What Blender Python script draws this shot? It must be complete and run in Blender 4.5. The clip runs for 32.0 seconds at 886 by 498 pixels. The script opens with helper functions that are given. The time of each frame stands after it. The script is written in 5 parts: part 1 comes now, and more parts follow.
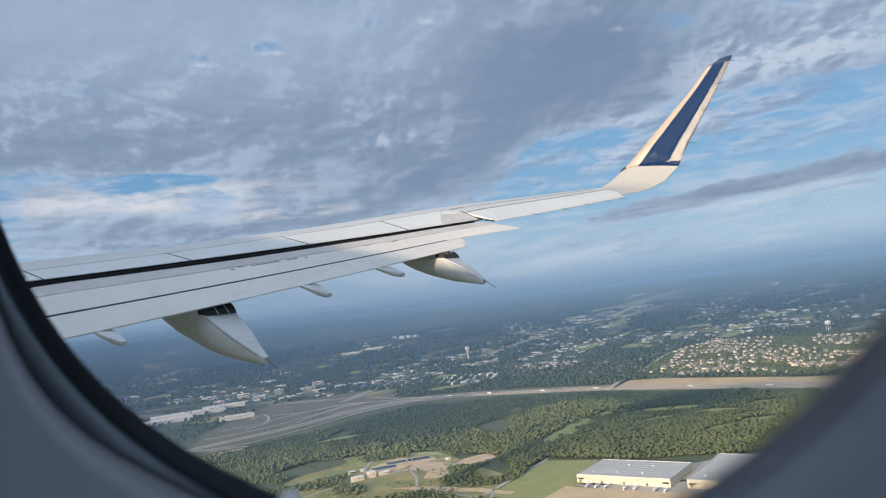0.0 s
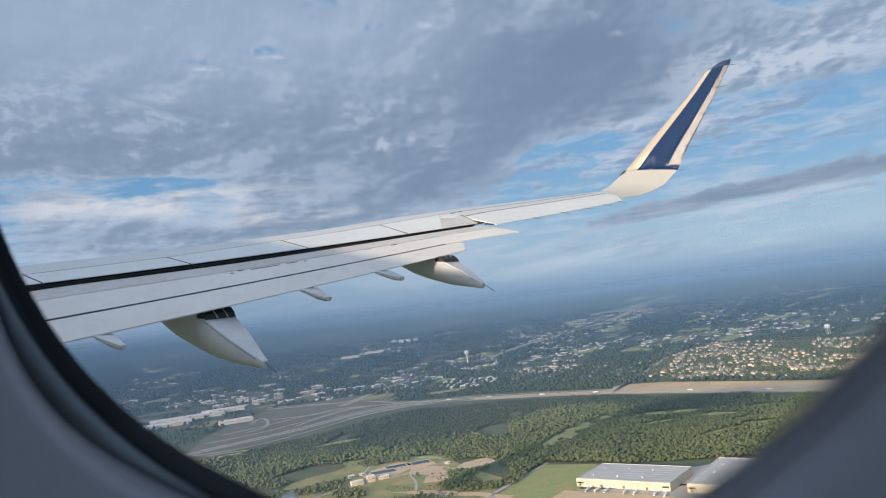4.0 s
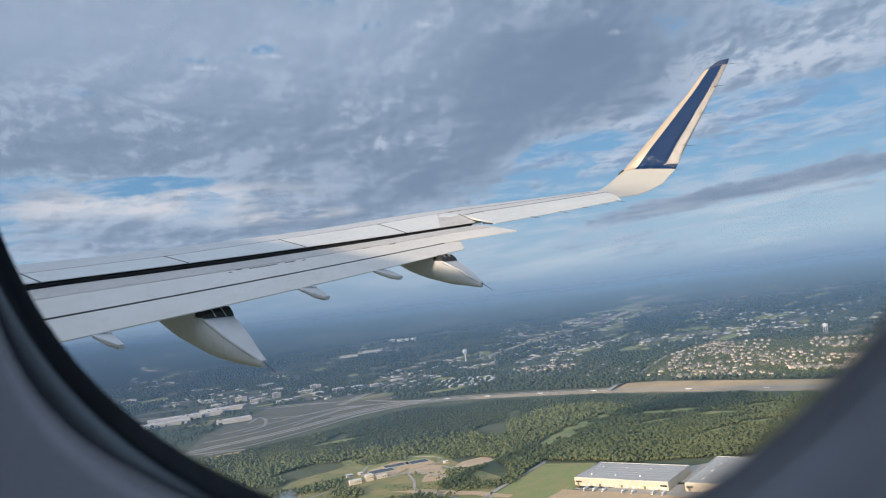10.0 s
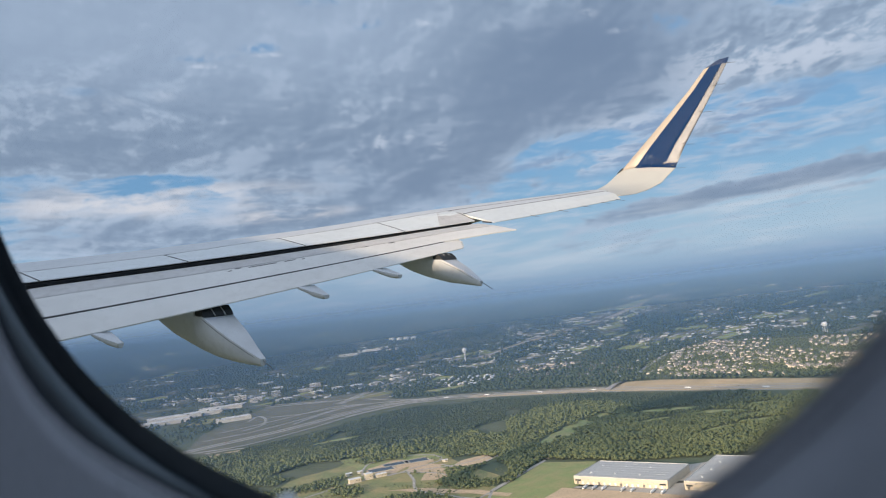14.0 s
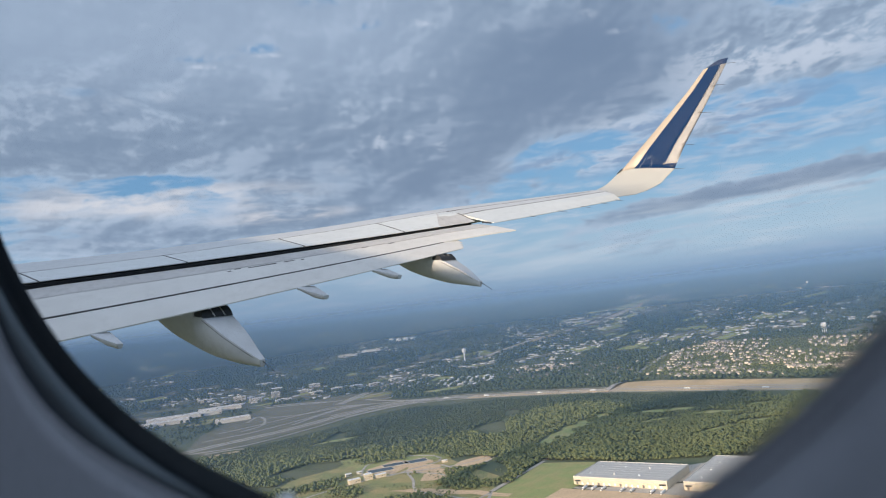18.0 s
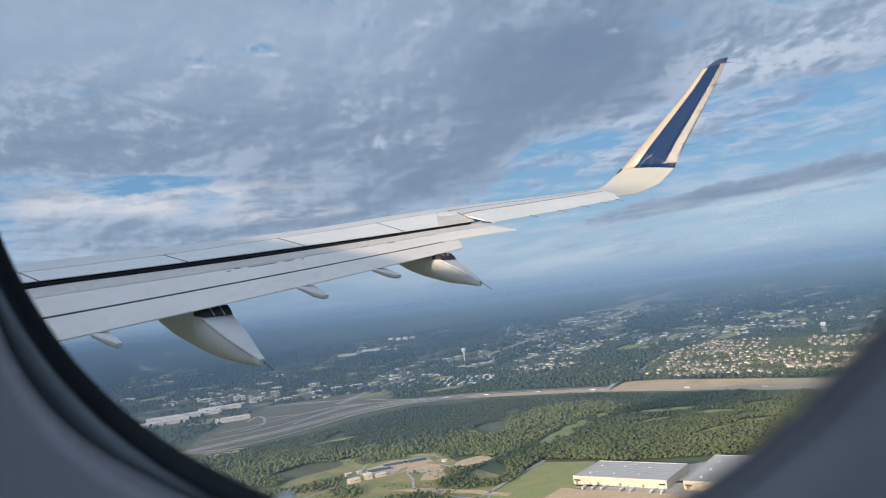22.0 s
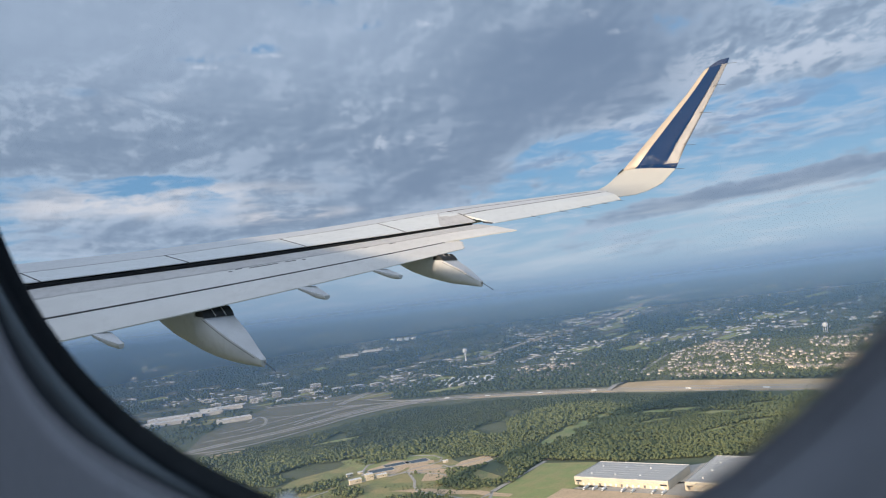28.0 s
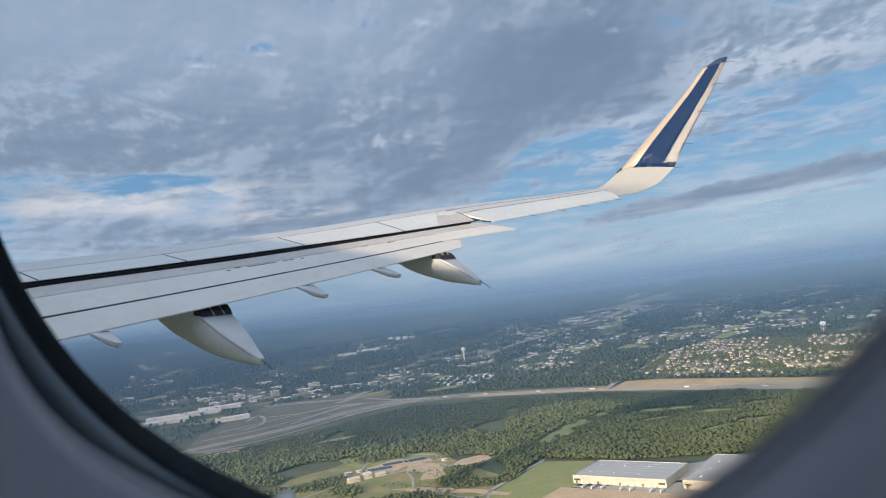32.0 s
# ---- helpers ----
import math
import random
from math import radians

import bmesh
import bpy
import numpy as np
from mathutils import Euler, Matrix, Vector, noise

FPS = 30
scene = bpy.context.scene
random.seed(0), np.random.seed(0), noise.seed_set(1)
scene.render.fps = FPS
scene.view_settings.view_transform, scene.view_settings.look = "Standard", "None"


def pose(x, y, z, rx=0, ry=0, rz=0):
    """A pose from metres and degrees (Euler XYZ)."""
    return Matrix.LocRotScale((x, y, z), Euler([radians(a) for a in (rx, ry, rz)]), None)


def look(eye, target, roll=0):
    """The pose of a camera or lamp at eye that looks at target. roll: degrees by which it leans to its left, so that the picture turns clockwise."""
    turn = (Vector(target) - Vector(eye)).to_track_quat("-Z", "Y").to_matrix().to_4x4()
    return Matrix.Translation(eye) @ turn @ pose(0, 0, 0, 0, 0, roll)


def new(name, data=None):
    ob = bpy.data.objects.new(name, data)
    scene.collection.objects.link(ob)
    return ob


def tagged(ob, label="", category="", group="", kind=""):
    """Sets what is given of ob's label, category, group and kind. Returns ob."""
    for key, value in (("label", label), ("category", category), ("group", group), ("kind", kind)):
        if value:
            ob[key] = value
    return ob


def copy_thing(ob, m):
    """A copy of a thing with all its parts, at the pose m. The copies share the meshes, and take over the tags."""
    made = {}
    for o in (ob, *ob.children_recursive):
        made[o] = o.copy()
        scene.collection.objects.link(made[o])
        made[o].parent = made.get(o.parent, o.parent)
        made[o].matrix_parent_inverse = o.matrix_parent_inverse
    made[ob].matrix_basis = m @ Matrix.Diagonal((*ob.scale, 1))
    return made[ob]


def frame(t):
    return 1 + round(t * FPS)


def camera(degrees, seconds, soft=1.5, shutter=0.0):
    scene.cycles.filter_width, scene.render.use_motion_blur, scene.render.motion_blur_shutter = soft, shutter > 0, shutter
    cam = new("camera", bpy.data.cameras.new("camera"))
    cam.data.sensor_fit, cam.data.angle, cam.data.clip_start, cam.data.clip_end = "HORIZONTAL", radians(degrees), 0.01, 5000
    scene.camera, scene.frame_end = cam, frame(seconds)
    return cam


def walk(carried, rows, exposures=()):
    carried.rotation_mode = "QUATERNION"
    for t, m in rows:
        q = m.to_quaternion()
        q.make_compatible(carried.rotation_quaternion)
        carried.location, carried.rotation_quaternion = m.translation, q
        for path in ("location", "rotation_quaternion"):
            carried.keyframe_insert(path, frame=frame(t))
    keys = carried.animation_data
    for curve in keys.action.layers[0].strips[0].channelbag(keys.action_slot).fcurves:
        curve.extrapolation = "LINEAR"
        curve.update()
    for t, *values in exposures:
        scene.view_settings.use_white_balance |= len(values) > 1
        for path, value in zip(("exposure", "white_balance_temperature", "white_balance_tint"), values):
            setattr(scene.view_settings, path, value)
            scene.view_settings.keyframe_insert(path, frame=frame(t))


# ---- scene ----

# The aircraft and the landscape stand still; the camera is held at a cabin window behind the right wing.
cam = camera(63.5, 32.0, soft=1.1)
cam.data.dof.use_dof = True
cam.data.dof.focus_distance = 40.0
cam.data.dof.aperture_fstop = 18.0
EYE = 300.0
TILT, LEAN = 4.6, 6.7
# seconds, degrees of yaw and of pitch by which the held camera sways
SWAY = [
    (0.0, 0.18, -0.13), (1.0, 0.18, -0.09), (2.0, 0.18, 0.05), (3.0, 0.18, 0.18), (3.5, 0.14, 0.22), (5.5, 0.14, -0.09), (6.0, 0.14, 0.05),
    (7.0, 0.0, 0.09), (8.0, -0.09, 0.05), (9.0, 0.0, -0.07), (10.0, 0.0, 0.1), (10.5, 0.02, 0.08), (11.0, 0.05, -0.09), (11.5, 0.06, -0.3),
    (12.0, 0.13, -0.4), (13.0, 0.08, -0.46), (13.5, 0.08, -0.44), (14.0, -0.04, 0.0), (14.5, -0.09, 0.27), (15.0, -0.13, 0.13), (15.5, -0.13, -0.09),
    (17.5, -0.13, -0.12), (18.0, -0.08, 0.04), (19.0, 0.0, 0.0), (20.0, 0.0, 0.08), (21.0, -0.01, 0.09), (21.5, -0.05, 0.12), (22.0, -0.1, 0.0),
    (23.0, -0.06, -0.1), (25.0, -0.05, -0.08), (25.5, -0.04, -0.05), (27.5, 0.0, 0.05), (29.0, -0.02, 0.05), (30.5, -0.08, 0.03), (32.0, -0.12, -0.05),
]
walk(cam, [(t, pose(0, 0, EYE, 90 + TILT, LEAN, 0) @ pose(0, 0, 0, pitch, yaw, 0)) for t, yaw, pitch in SWAY], [(0.0, 0.20), (4.0, 0.17), (8.0, 0.12), (15.0, 0.16), (25.0, 0.17), (32.0, 0.13)])

# ---- small tools ----
def rgb(r, g, b):
    return tuple(((c / 255 + 0.055) / 1.055) ** 2.4 if c > 10 else c / 3294 for c in (r, g, b)) + (1.0,)


class Tree:
    """Short way to write a node tree."""

    def __init__(self, tree):
        self.tree = tree
        tree.nodes.clear()

    def add(self, kind, **inputs):
        node = self.tree.nodes.new(kind)
        for key, value in inputs.items():
            name = key.replace("_", " ")
            spot = node.inputs[int(key[1:])] if key[0] == "i" and key[1:].isdigit() else node.inputs[name]
            if isinstance(value, bpy.types.NodeSocket):
                self.tree.links.new(value, spot)
            else:
                spot.default_value = value
        return node

    def math(self, op, a, b=0.0, c=0.0, clamp=False):
        node = self.add("ShaderNodeMath", i0=a, i1=b, i2=c)
        node.operation, node.use_clamp = op, clamp
        return node.outputs[0]

    def mix(self, f, a, b, blend="MIX"):
        node = self.tree.nodes.new("ShaderNodeMix")
        node.data_type, node.blend_type = "RGBA", blend
        for spot, value in ((0, f), (6, a), (7, b)):
            if isinstance(value, bpy.types.NodeSocket):
                self.tree.links.new(value, node.inputs[spot])
            else:
                node.inputs[spot].default_value = value
        return node.outputs[2]

    def ramp(self, f, a, b, lo=0.0, hi=1.0):
        node = self.add("ShaderNodeMapRange", Value=f, From_Min=a, From_Max=b, To_Min=lo, To_Max=hi)
        node.interpolation_type = "SMOOTHSTEP"
        return node.outputs[0]

    def noise(self, vector, scale, detail=4.0, rough=0.55, warp=0.0):
        return self.add("ShaderNodeTexNoise", Vector=vector, Scale=scale, Detail=detail, Roughness=rough, Distortion=warp).outputs[0]


# ---- world and sun ----
SUN_UP, SUN_ROUND = 12.0, 38.0  # degrees above the horizon, and round from straight behind the eye towards its left
SUN_GLOW = 2.3
world = bpy.data.worlds.new("sky")
scene.world = world
world.use_nodes = True
w = Tree(world.node_tree)
sky = w.tree.nodes.new("ShaderNodeTexSky")
sky.sky_type, sky.sun_disc = "NISHITA", False
sky.sun_elevation, sky.sun_rotation = radians(SUN_UP), radians(180 + SUN_ROUND)
sky.air_density, sky.dust_density, sky.ozone_density = 1.0, 0.6, 1.6
way = w.add("ShaderNodeTexCoord").outputs["Generated"]
sep = w.add("ShaderNodeSeparateXYZ", Vector=way)
dx, dy, dz = sep.outputs
above = w.math("MAXIMUM", w.math("ADD", dz, 0.13), 0.02)
layer = w.add("ShaderNodeCombineXYZ", X=dx, Y=w.math("MULTIPLY", w.math("LOGARITHM", above, math.e), 0.60), Z=w.math("MULTIPLY", dy, 0.3)).outputs[0]
stir = w.add("ShaderNodeTexNoise", Vector=layer, Scale=7.0, Detail=3.0).outputs["Color"]
stir = w.add("ShaderNodeVectorMath", i0=stir, i1=(0.5, 0.5, 0.5))
stir.operation = "SUBTRACT"
drift = w.add("ShaderNodeVectorMath", i0=stir.outputs[0], i1=(0.07, 0.045, 0.0), i2=layer)
drift.operation = "MULTIPLY_ADD"
billow = drift.outputs[0]


def moved(vector, by=(0, 0, 0), scale=(1, 1, 1)):
    return w.add("ShaderNodeMapping", Vector=vector, Location=by, Scale=scale).outputs[0]


def spot(cx, cz, rx, rz, slant=0.0):
    """1 in the middle of a soft oval of the sky, 0 outside it."""
    a = w.math("DIVIDE", w.math("SUBTRACT", dx, cx), rx)
    b = w.math("DIVIDE", w.math("SUBTRACT", w.math("SUBTRACT", dz, cz), w.math("MULTIPLY", w.math("SUBTRACT", dx, cx), slant)), rz)
    d = w.math("SQRT", w.math("ADD", w.math("MULTIPLY", a, a), w.math("MULTIPLY", b, b)))
    return w.ramp(d, 1.25, 0.25)


def total(rows):
    """Sum of soft ovals, each with its own strength."""
    out = 0.0
    for *where, much in rows:
        out = w.math("MULTIPLY_ADD", spot(*where), much, out)
    return out


blue = w.mix(1.0, sky.outputs[0], (0.085, 0.085, 0.085, 1.0), "MULTIPLY")
blue = w.mix(0.6, blue, rgb(106, 160, 210))
blue = w.mix(w.math("MULTIPLY", w.ramp(dz, 0.17, 0.03), 0.75), blue, rgb(154, 182, 206))
big = w.noise(billow, 5.5, 7.0, 0.55)
mid = w.noise(moved(billow, (3.7, 1.1, 0)), 15.0, 6.0, 0.6)
fine = w.noise(moved(billow, (1.2, 5.3, 0)), 34.0, 5.0, 0.62)
shape = w.math("MULTIPLY_ADD", w.math("SUBTRACT", big, 0.5), 0.95, w.math("MULTIPLY_ADD", w.math("SUBTRACT", mid, 0.5), 0.70, w.math("MULTIPLY", w.math("SUBTRACT", fine, 0.5), 0.34)))
# the grey deck overhead, thinner towards the lit east end
deck = w.math("MULTIPLY", w.ramp(dz, 0.185, 0.235), w.ramp(dx, 0.30, 0.02, 0.30, 1.0))
cover = w.math("ADD", shape, w.math("MULTIPLY_ADD", deck, 0.58, 0.33))
cover = w.math("ADD", cover, total((
    (0.02, 0.185, 0.13, 0.045, 0.0, 0.40), (-0.10, 0.19, 0.16, 0.045, 0.0, 0.30), (0.16, 0.28, 0.20, 0.07, 0.0, 0.34), (0.24, 0.265, 0.12, 0.05, 0.0, 0.26), (-0.08, 0.140, 0.26, 0.030, 0.0, 0.34), (-0.34, 0.115, 0.24, 0.025, 0.0, 0.34), (0.10, 0.21, 0.07, 0.05, 0.0, 0.16), (-0.34, 0.26, 0.26, 0.05, 0.0, 0.12),
    (0.43, 0.27, 0.24, 0.050, -0.1, 0.26), (0.39, 0.196, 0.075, 0.024, 0.0, 0.24), (0.27, 0.225, 0.07, 0.03, 0.0, 0.12), (0.20, 0.166, 0.09, 0.014, 0.05, 0.18),
    (0.44, 0.107, 0.24, 0.015, 0.04, 0.50), (0.30, 0.094, 0.16, 0.010, 0.10, 0.30), (0.48, 0.088, 0.14, 0.004, 0.03, 0.18), (0.36, 0.070, 0.16, 0.004, 0.05, 0.14), (0.50, 0.166, 0.05, 0.010, 0.0, 0.14),
    (-0.36, 0.175, 0.20, 0.030, 0.0, 0.40), (-0.18, 0.146, 0.14, 0.020, 0.0, 0.34), (-0.42, 0.140, 0.14, 0.025, 0.0, 0.36), (-0.22, 0.20, 0.09, 0.020, 0.0, 0.12),
    (0.15, 0.18, 0.060, 0.022, 0.0, -0.20), (0.24, 0.19, 0.10, 0.035, -0.2, -0.16), (0.47, 0.205, 0.12, 0.030, 0.0, -0.14), (0.42, 0.150, 0.22, 0.022, 0.0, -0.18),
    (-0.36, 0.201, 0.12, 0.011, 0.03, -0.24), (-0.48, 0.214, 0.06, 0.012, 0.0, -0.20), (0.28, 0.375, 0.16, 0.06, 0.0, 0.34), (0.03, 0.375, 0.12, 0.05, 0.0, 0.15),
)))
mask = w.ramp(cover, 0.42, 0.60)
thick = w.ramp(cover, 0.46, 1.0)
# small tears in the deck
tears = total(((-0.197, 0.362, 0.026, 0.007, 0.0, 1.0), (-0.265, 0.352, 0.036, 0.005, 0.05, 0.9), (-0.06, 0.383, 0.024, 0.007, 0.0, 0.9), (-0.107, 0.413, 0.04, 0.008, 0.0, 0.7), (-0.41, 0.312, 0.022, 0.006, 0.0, 0.4)))
tears = w.math("MULTIPLY", w.ramp(w.math("MULTIPLY_ADD", fine, 0.5, w.math("MULTIPLY", mid, 0.5)), 0.44, 0.54), w.math("MULTIPLY", tears, 0.75))
mask = w.math("SUBTRACT", mask, tears, 0.0, True)
# relief: each billow is paler on the side towards the light and darker beneath
there = w.noise(moved(billow, (0.014, -0.020, 0.0)), 5.5, 7.0, 0.55)
small = w.noise(moved(billow, (3.7 + 0.006, 1.1 - 0.009, 0)), 15.0, 6.0, 0.6)
relief = w.math("MULTIPLY_ADD", w.math("SUBTRACT", there, big), 2.0, w.math("MULTIPLY", w.math("SUBTRACT", small, mid), 1.6))
lit = w.ramp(relief, -0.30, 0.32)
cloud = w.mix(thick, rgb(160, 179, 202), rgb(130, 149, 173))
cloud = w.mix(w.math("MULTIPLY", w.ramp(lit, 0.5, 0.0), 0.45), cloud, rgb(112, 132, 158))
cloud = w.mix(w.math("MULTIPLY", w.ramp(lit, 0.5, 1.0), 0.45), cloud, rgb(176, 191, 212))
# paler high deck to the upper left, dark belly above the wing
cloud = w.mix(w.math("MULTIPLY", w.ramp(dz, 0.25, 0.38), w.ramp(dx, 0.2, -0.1, 0.0, 0.6)), cloud, rgb(158, 176, 200))
cloud = w.mix(w.math("MINIMUM", total(((-0.02, 0.205, 0.26, 0.055, -0.05, 0.36), (0.20, 0.285, 0.20, 0.08, 0.0, 0.75), (0.28, 0.35, 0.20, 0.05, 0.0, 0.4), (0.02, 0.16, 0.16, 0.03, 0.0, 0.3), (0.42, 0.106, 0.28, 0.016, 0.05, 0.6), (-0.42, 0.14, 0.14, 0.014, 0.0, 0.3))), 1.0), cloud, rgb(112, 132, 159))
warm = w.math("MULTIPLY", w.math("MINIMUM", total(((-0.36, 0.178, 0.22, 0.024, 0.0, 1.0), (-0.20, 0.148, 0.10, 0.010, 0.0, 1.0))), 1.0), w.ramp(w.noise(moved(billow, (2.0, 8.0, 0), (1.0, 2.2, 1.0)), 11.0, 6.0, 0.55), 0.36, 0.60))
cloud = w.mix(w.math("MULTIPLY", warm, 0.9), cloud, rgb(204, 206, 214))
# lit puffs about the open sky, and specks along the tears
puff = w.math("MULTIPLY", w.ramp(lit, 0.35, 0.8), w.math("MINIMUM", total(((0.20, 0.168, 0.10, 0.022, 0.05, 1.0), (0.40, 0.20, 0.12, 0.03, 0.0, 0.7), (0.45, 0.262, 0.14, 0.045, 0.0, 0.8), (0.27, 0.205, 0.08, 0.025, 0.0, 0.5))), 1.0))
cloud = w.mix(puff, cloud, rgb(186, 197, 214))
heaps = w.noise(moved(billow, (5.0, 3.0, 0), (1.0, 1.7, 1.0)), 13.0, 6.0, 0.58)
heaps_by = w.noise(moved(billow, (5.0 + 0.008, 3.0 - 0.016, 0), (1.0, 1.7, 1.0)), 13.0, 6.0, 0.58)
heap = w.math("MULTIPLY", w.ramp(heaps, 0.45, 0.58), w.math("MINIMUM", total(((0.20, 0.172, 0.13, 0.026, 0.03, 1.0), (0.31, 0.205, 0.10, 0.05, 0.0, 1.0), (0.42, 0.195, 0.13, 0.032, 0.0, 1.0), (0.45, 0.16, 0.16, 0.02, 0.0, 0.5))), 1.0))
heap_tone = w.mix(w.ramp(w.math("SUBTRACT", heaps_by, heaps), -0.10, 0.10), rgb(132, 154, 184), rgb(184, 197, 215))
wisp = w.ramp(w.noise(moved(billow, (0, 0, 0), (1.0, 2.4, 1.0)), 13.0, 7.0, 0.62), 0.46, 0.66)
seen = w.mix(w.math("MULTIPLY", wisp, 0.55), blue, rgb(184, 194, 210))
seen = w.mix(w.math("MULTIPLY", heap, 0.9), seen, heap_tone)
seen = w.mix(mask, seen, cloud)
# pale lit edges below the tears, and thin pale spots in the belly
glint = total(((0.022, 0.379, 0.034, 0.007, 0.0, 0.9), (-0.262, 0.342, 0.030, 0.0035, 0.0, 0.9), (-0.190, 0.353, 0.020, 0.0035, 0.0, 0.8), (0.228, 0.355, 0.020, 0.008, 0.0, 0.6), (0.272, 0.330, 0.022, 0.005, 0.0, 0.5), (-0.34, 0.305, 0.05, 0.008, 0.1, 0.45), (-0.40, 0.293, 0.03, 0.010, 0.2, 0.4), (-0.47, 0.312, 0.05, 0.006, 0.0, 0.35), (-0.16, 0.29, 0.03, 0.004, 0.1, 0.4),
               (-0.161, 0.237, 0.012, 0.012, 0.0, 0.6), (-0.058, 0.236, 0.014, 0.017, 0.8, 0.9), (-0.018, 0.240, 0.008, 0.009, 0.0, 0.6), (-0.12, 0.203, 0.035, 0.010, 0.0, 0.4), (0.023, 0.224, 0.014, 0.014, 0.0, 0.6), (-0.101, 0.262, 0.020, 0.007, 0.0, 0.5)))
glint = w.math("MULTIPLY", glint, w.ramp(w.math("MULTIPLY_ADD", fine, 0.65, w.math("MULTIPLY", mid, 0.35)), 0.46, 0.57))
seen = w.mix(w.math("MULTIPLY", glint, 0.6, 0.0, True), seen, rgb(198, 209, 226))
haze = w.ramp(dz, 0.125, -0.005)
seen = w.mix(w.math("MULTIPLY", haze, 0.85), seen, w.mix(w.ramp(dx, -0.35, 0.45), rgb(117, 142, 171), w.mix(w.ramp(dz, 0.055, 0.008), rgb(166, 189, 208), rgb(124, 151, 182))))
streaks = w.ramp(w.noise(moved(w.add("ShaderNodeCombineXYZ", X=dx, Y=w.math("MULTIPLY_ADD", dx, -0.06, dz), Z=dy).outputs[0], (0, 0, 0), (1.0, 7.0, 0.3)), 5.0, 6.0, 0.6, 0.3), 0.44, 0.62)
streaks = w.math("MULTIPLY", streaks, w.math("MULTIPLY", w.ramp(dz, 0.012, 0.05), w.ramp(dz, 0.12, 0.08)))
seen = w.mix(w.math("MULTIPLY", streaks, w.ramp(dx, -0.3, 0.5, 0.10, 0.6)), seen, rgb(190, 201, 214))
low = w.ramp(dz, 0.012, -0.02)
seen = w.mix(low, seen, rgb(108, 134, 163))
# the sky behind the eye, round the sun, is brighter and warmer
sunward = w.ramp(w.math("ADD", w.math("MULTIPLY", dx, -math.sin(radians(SUN_ROUND))), w.math("MULTIPLY", dy, -math.cos(radians(SUN_ROUND)))), 0.0, 1.0)
overhead = w.ramp(dz, 0.5, 1.0)
glow = w.math("ADD", 1.0, w.math("ADD", w.math("MULTIPLY", sunward, SUN_GLOW), w.math("MULTIPLY", overhead, 1.0)))
seen = w.mix(w.math("MULTIPLY", w.math("MAXIMUM", sunward, overhead), 0.85), seen, (0.315, 0.335, 0.36, 1.0))
back = w.add("ShaderNodeBackground", Color=seen, Strength=glow)
w.add("ShaderNodeOutputWorld", Surface=back.outputs[0])

sun = new("sun", bpy.data.lights.new("sun", "SUN"))
sun.data.energy, sun.data.angle, sun.data.color = 5.0, radians(1.2), (1.0, 0.77, 0.51)
sun.matrix_world = look((0, 0, 600), Vector((0, 0, 600)) + Vector((math.sin(radians(SUN_ROUND)), math.cos(radians(SUN_ROUND)), -math.tan(radians(SUN_UP)))))


CABIN_FILL_WATTS = 9.3
# opacity and tint of the painted haze sheet
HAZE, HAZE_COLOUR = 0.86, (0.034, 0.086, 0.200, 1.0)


# ---- materials ----
def material(name, base, second=None, scale=1.0, rough=0.6, metal=0.0, bump=0.0, fine_scale=None, coat=0.0, amount=0.6, random_mix=0.0, stretch=(1, 1, 1), shine=0.5):
    m = bpy.data.materials.new(name)
    m.use_nodes = True
    t = Tree(m.node_tree)
    where = t.add("ShaderNodeTexCoord").outputs["Object"]
    where = t.add("ShaderNodeMapping", Vector=where, Scale=stretch).outputs[0]
    broad = t.noise(where, scale, 5.0, 0.6, 0.4)
    grain = t.noise(where, fine_scale or scale * 9, 4.0, 0.6)
    second = second or tuple(c * 0.75 for c in base[:3]) + (1.0,)
    colour = t.mix(t.math("MULTIPLY", t.ramp(broad, 0.35, 0.68), amount), base, second)
    colour = t.mix(t.math("MULTIPLY", t.ramp(grain, 0.4, 0.75), amount * 0.4), colour, tuple(c * 0.62 for c in second[:3]) + (1.0,))
    if random_mix:
        one = t.add("ShaderNodeObjectInfo").outputs["Random"]
        two = t.add("ShaderNodeNewGeometry").outputs["Random Per Island"]
        both = t.math("FRACT", t.math("ADD", one, two))
        colour = t.mix(t.math("MULTIPLY", both, random_mix), colour, second)
    shade = t.add("ShaderNodeBsdfPrincipled", Base_Color=colour, Metallic=metal)
    t.tree.links.new(t.math("MULTIPLY_ADD", grain, 0.16, rough - 0.08), shade.inputs["Roughness"])
    shade.inputs["Coat Weight"].default_value = coat
    shade.inputs["Specular IOR Level"].default_value = shine
    if bump:
        t.tree.links.new(t.add("ShaderNodeBump", Strength=bump, Distance=0.05, Height=grain).outputs[0], shade.inputs["Normal"])
    t.add("ShaderNodeOutputMaterial", Surface=shade.outputs[0])
    return m


def grey(v, b=1.0):
    return (v, v, v * b, 1.0)


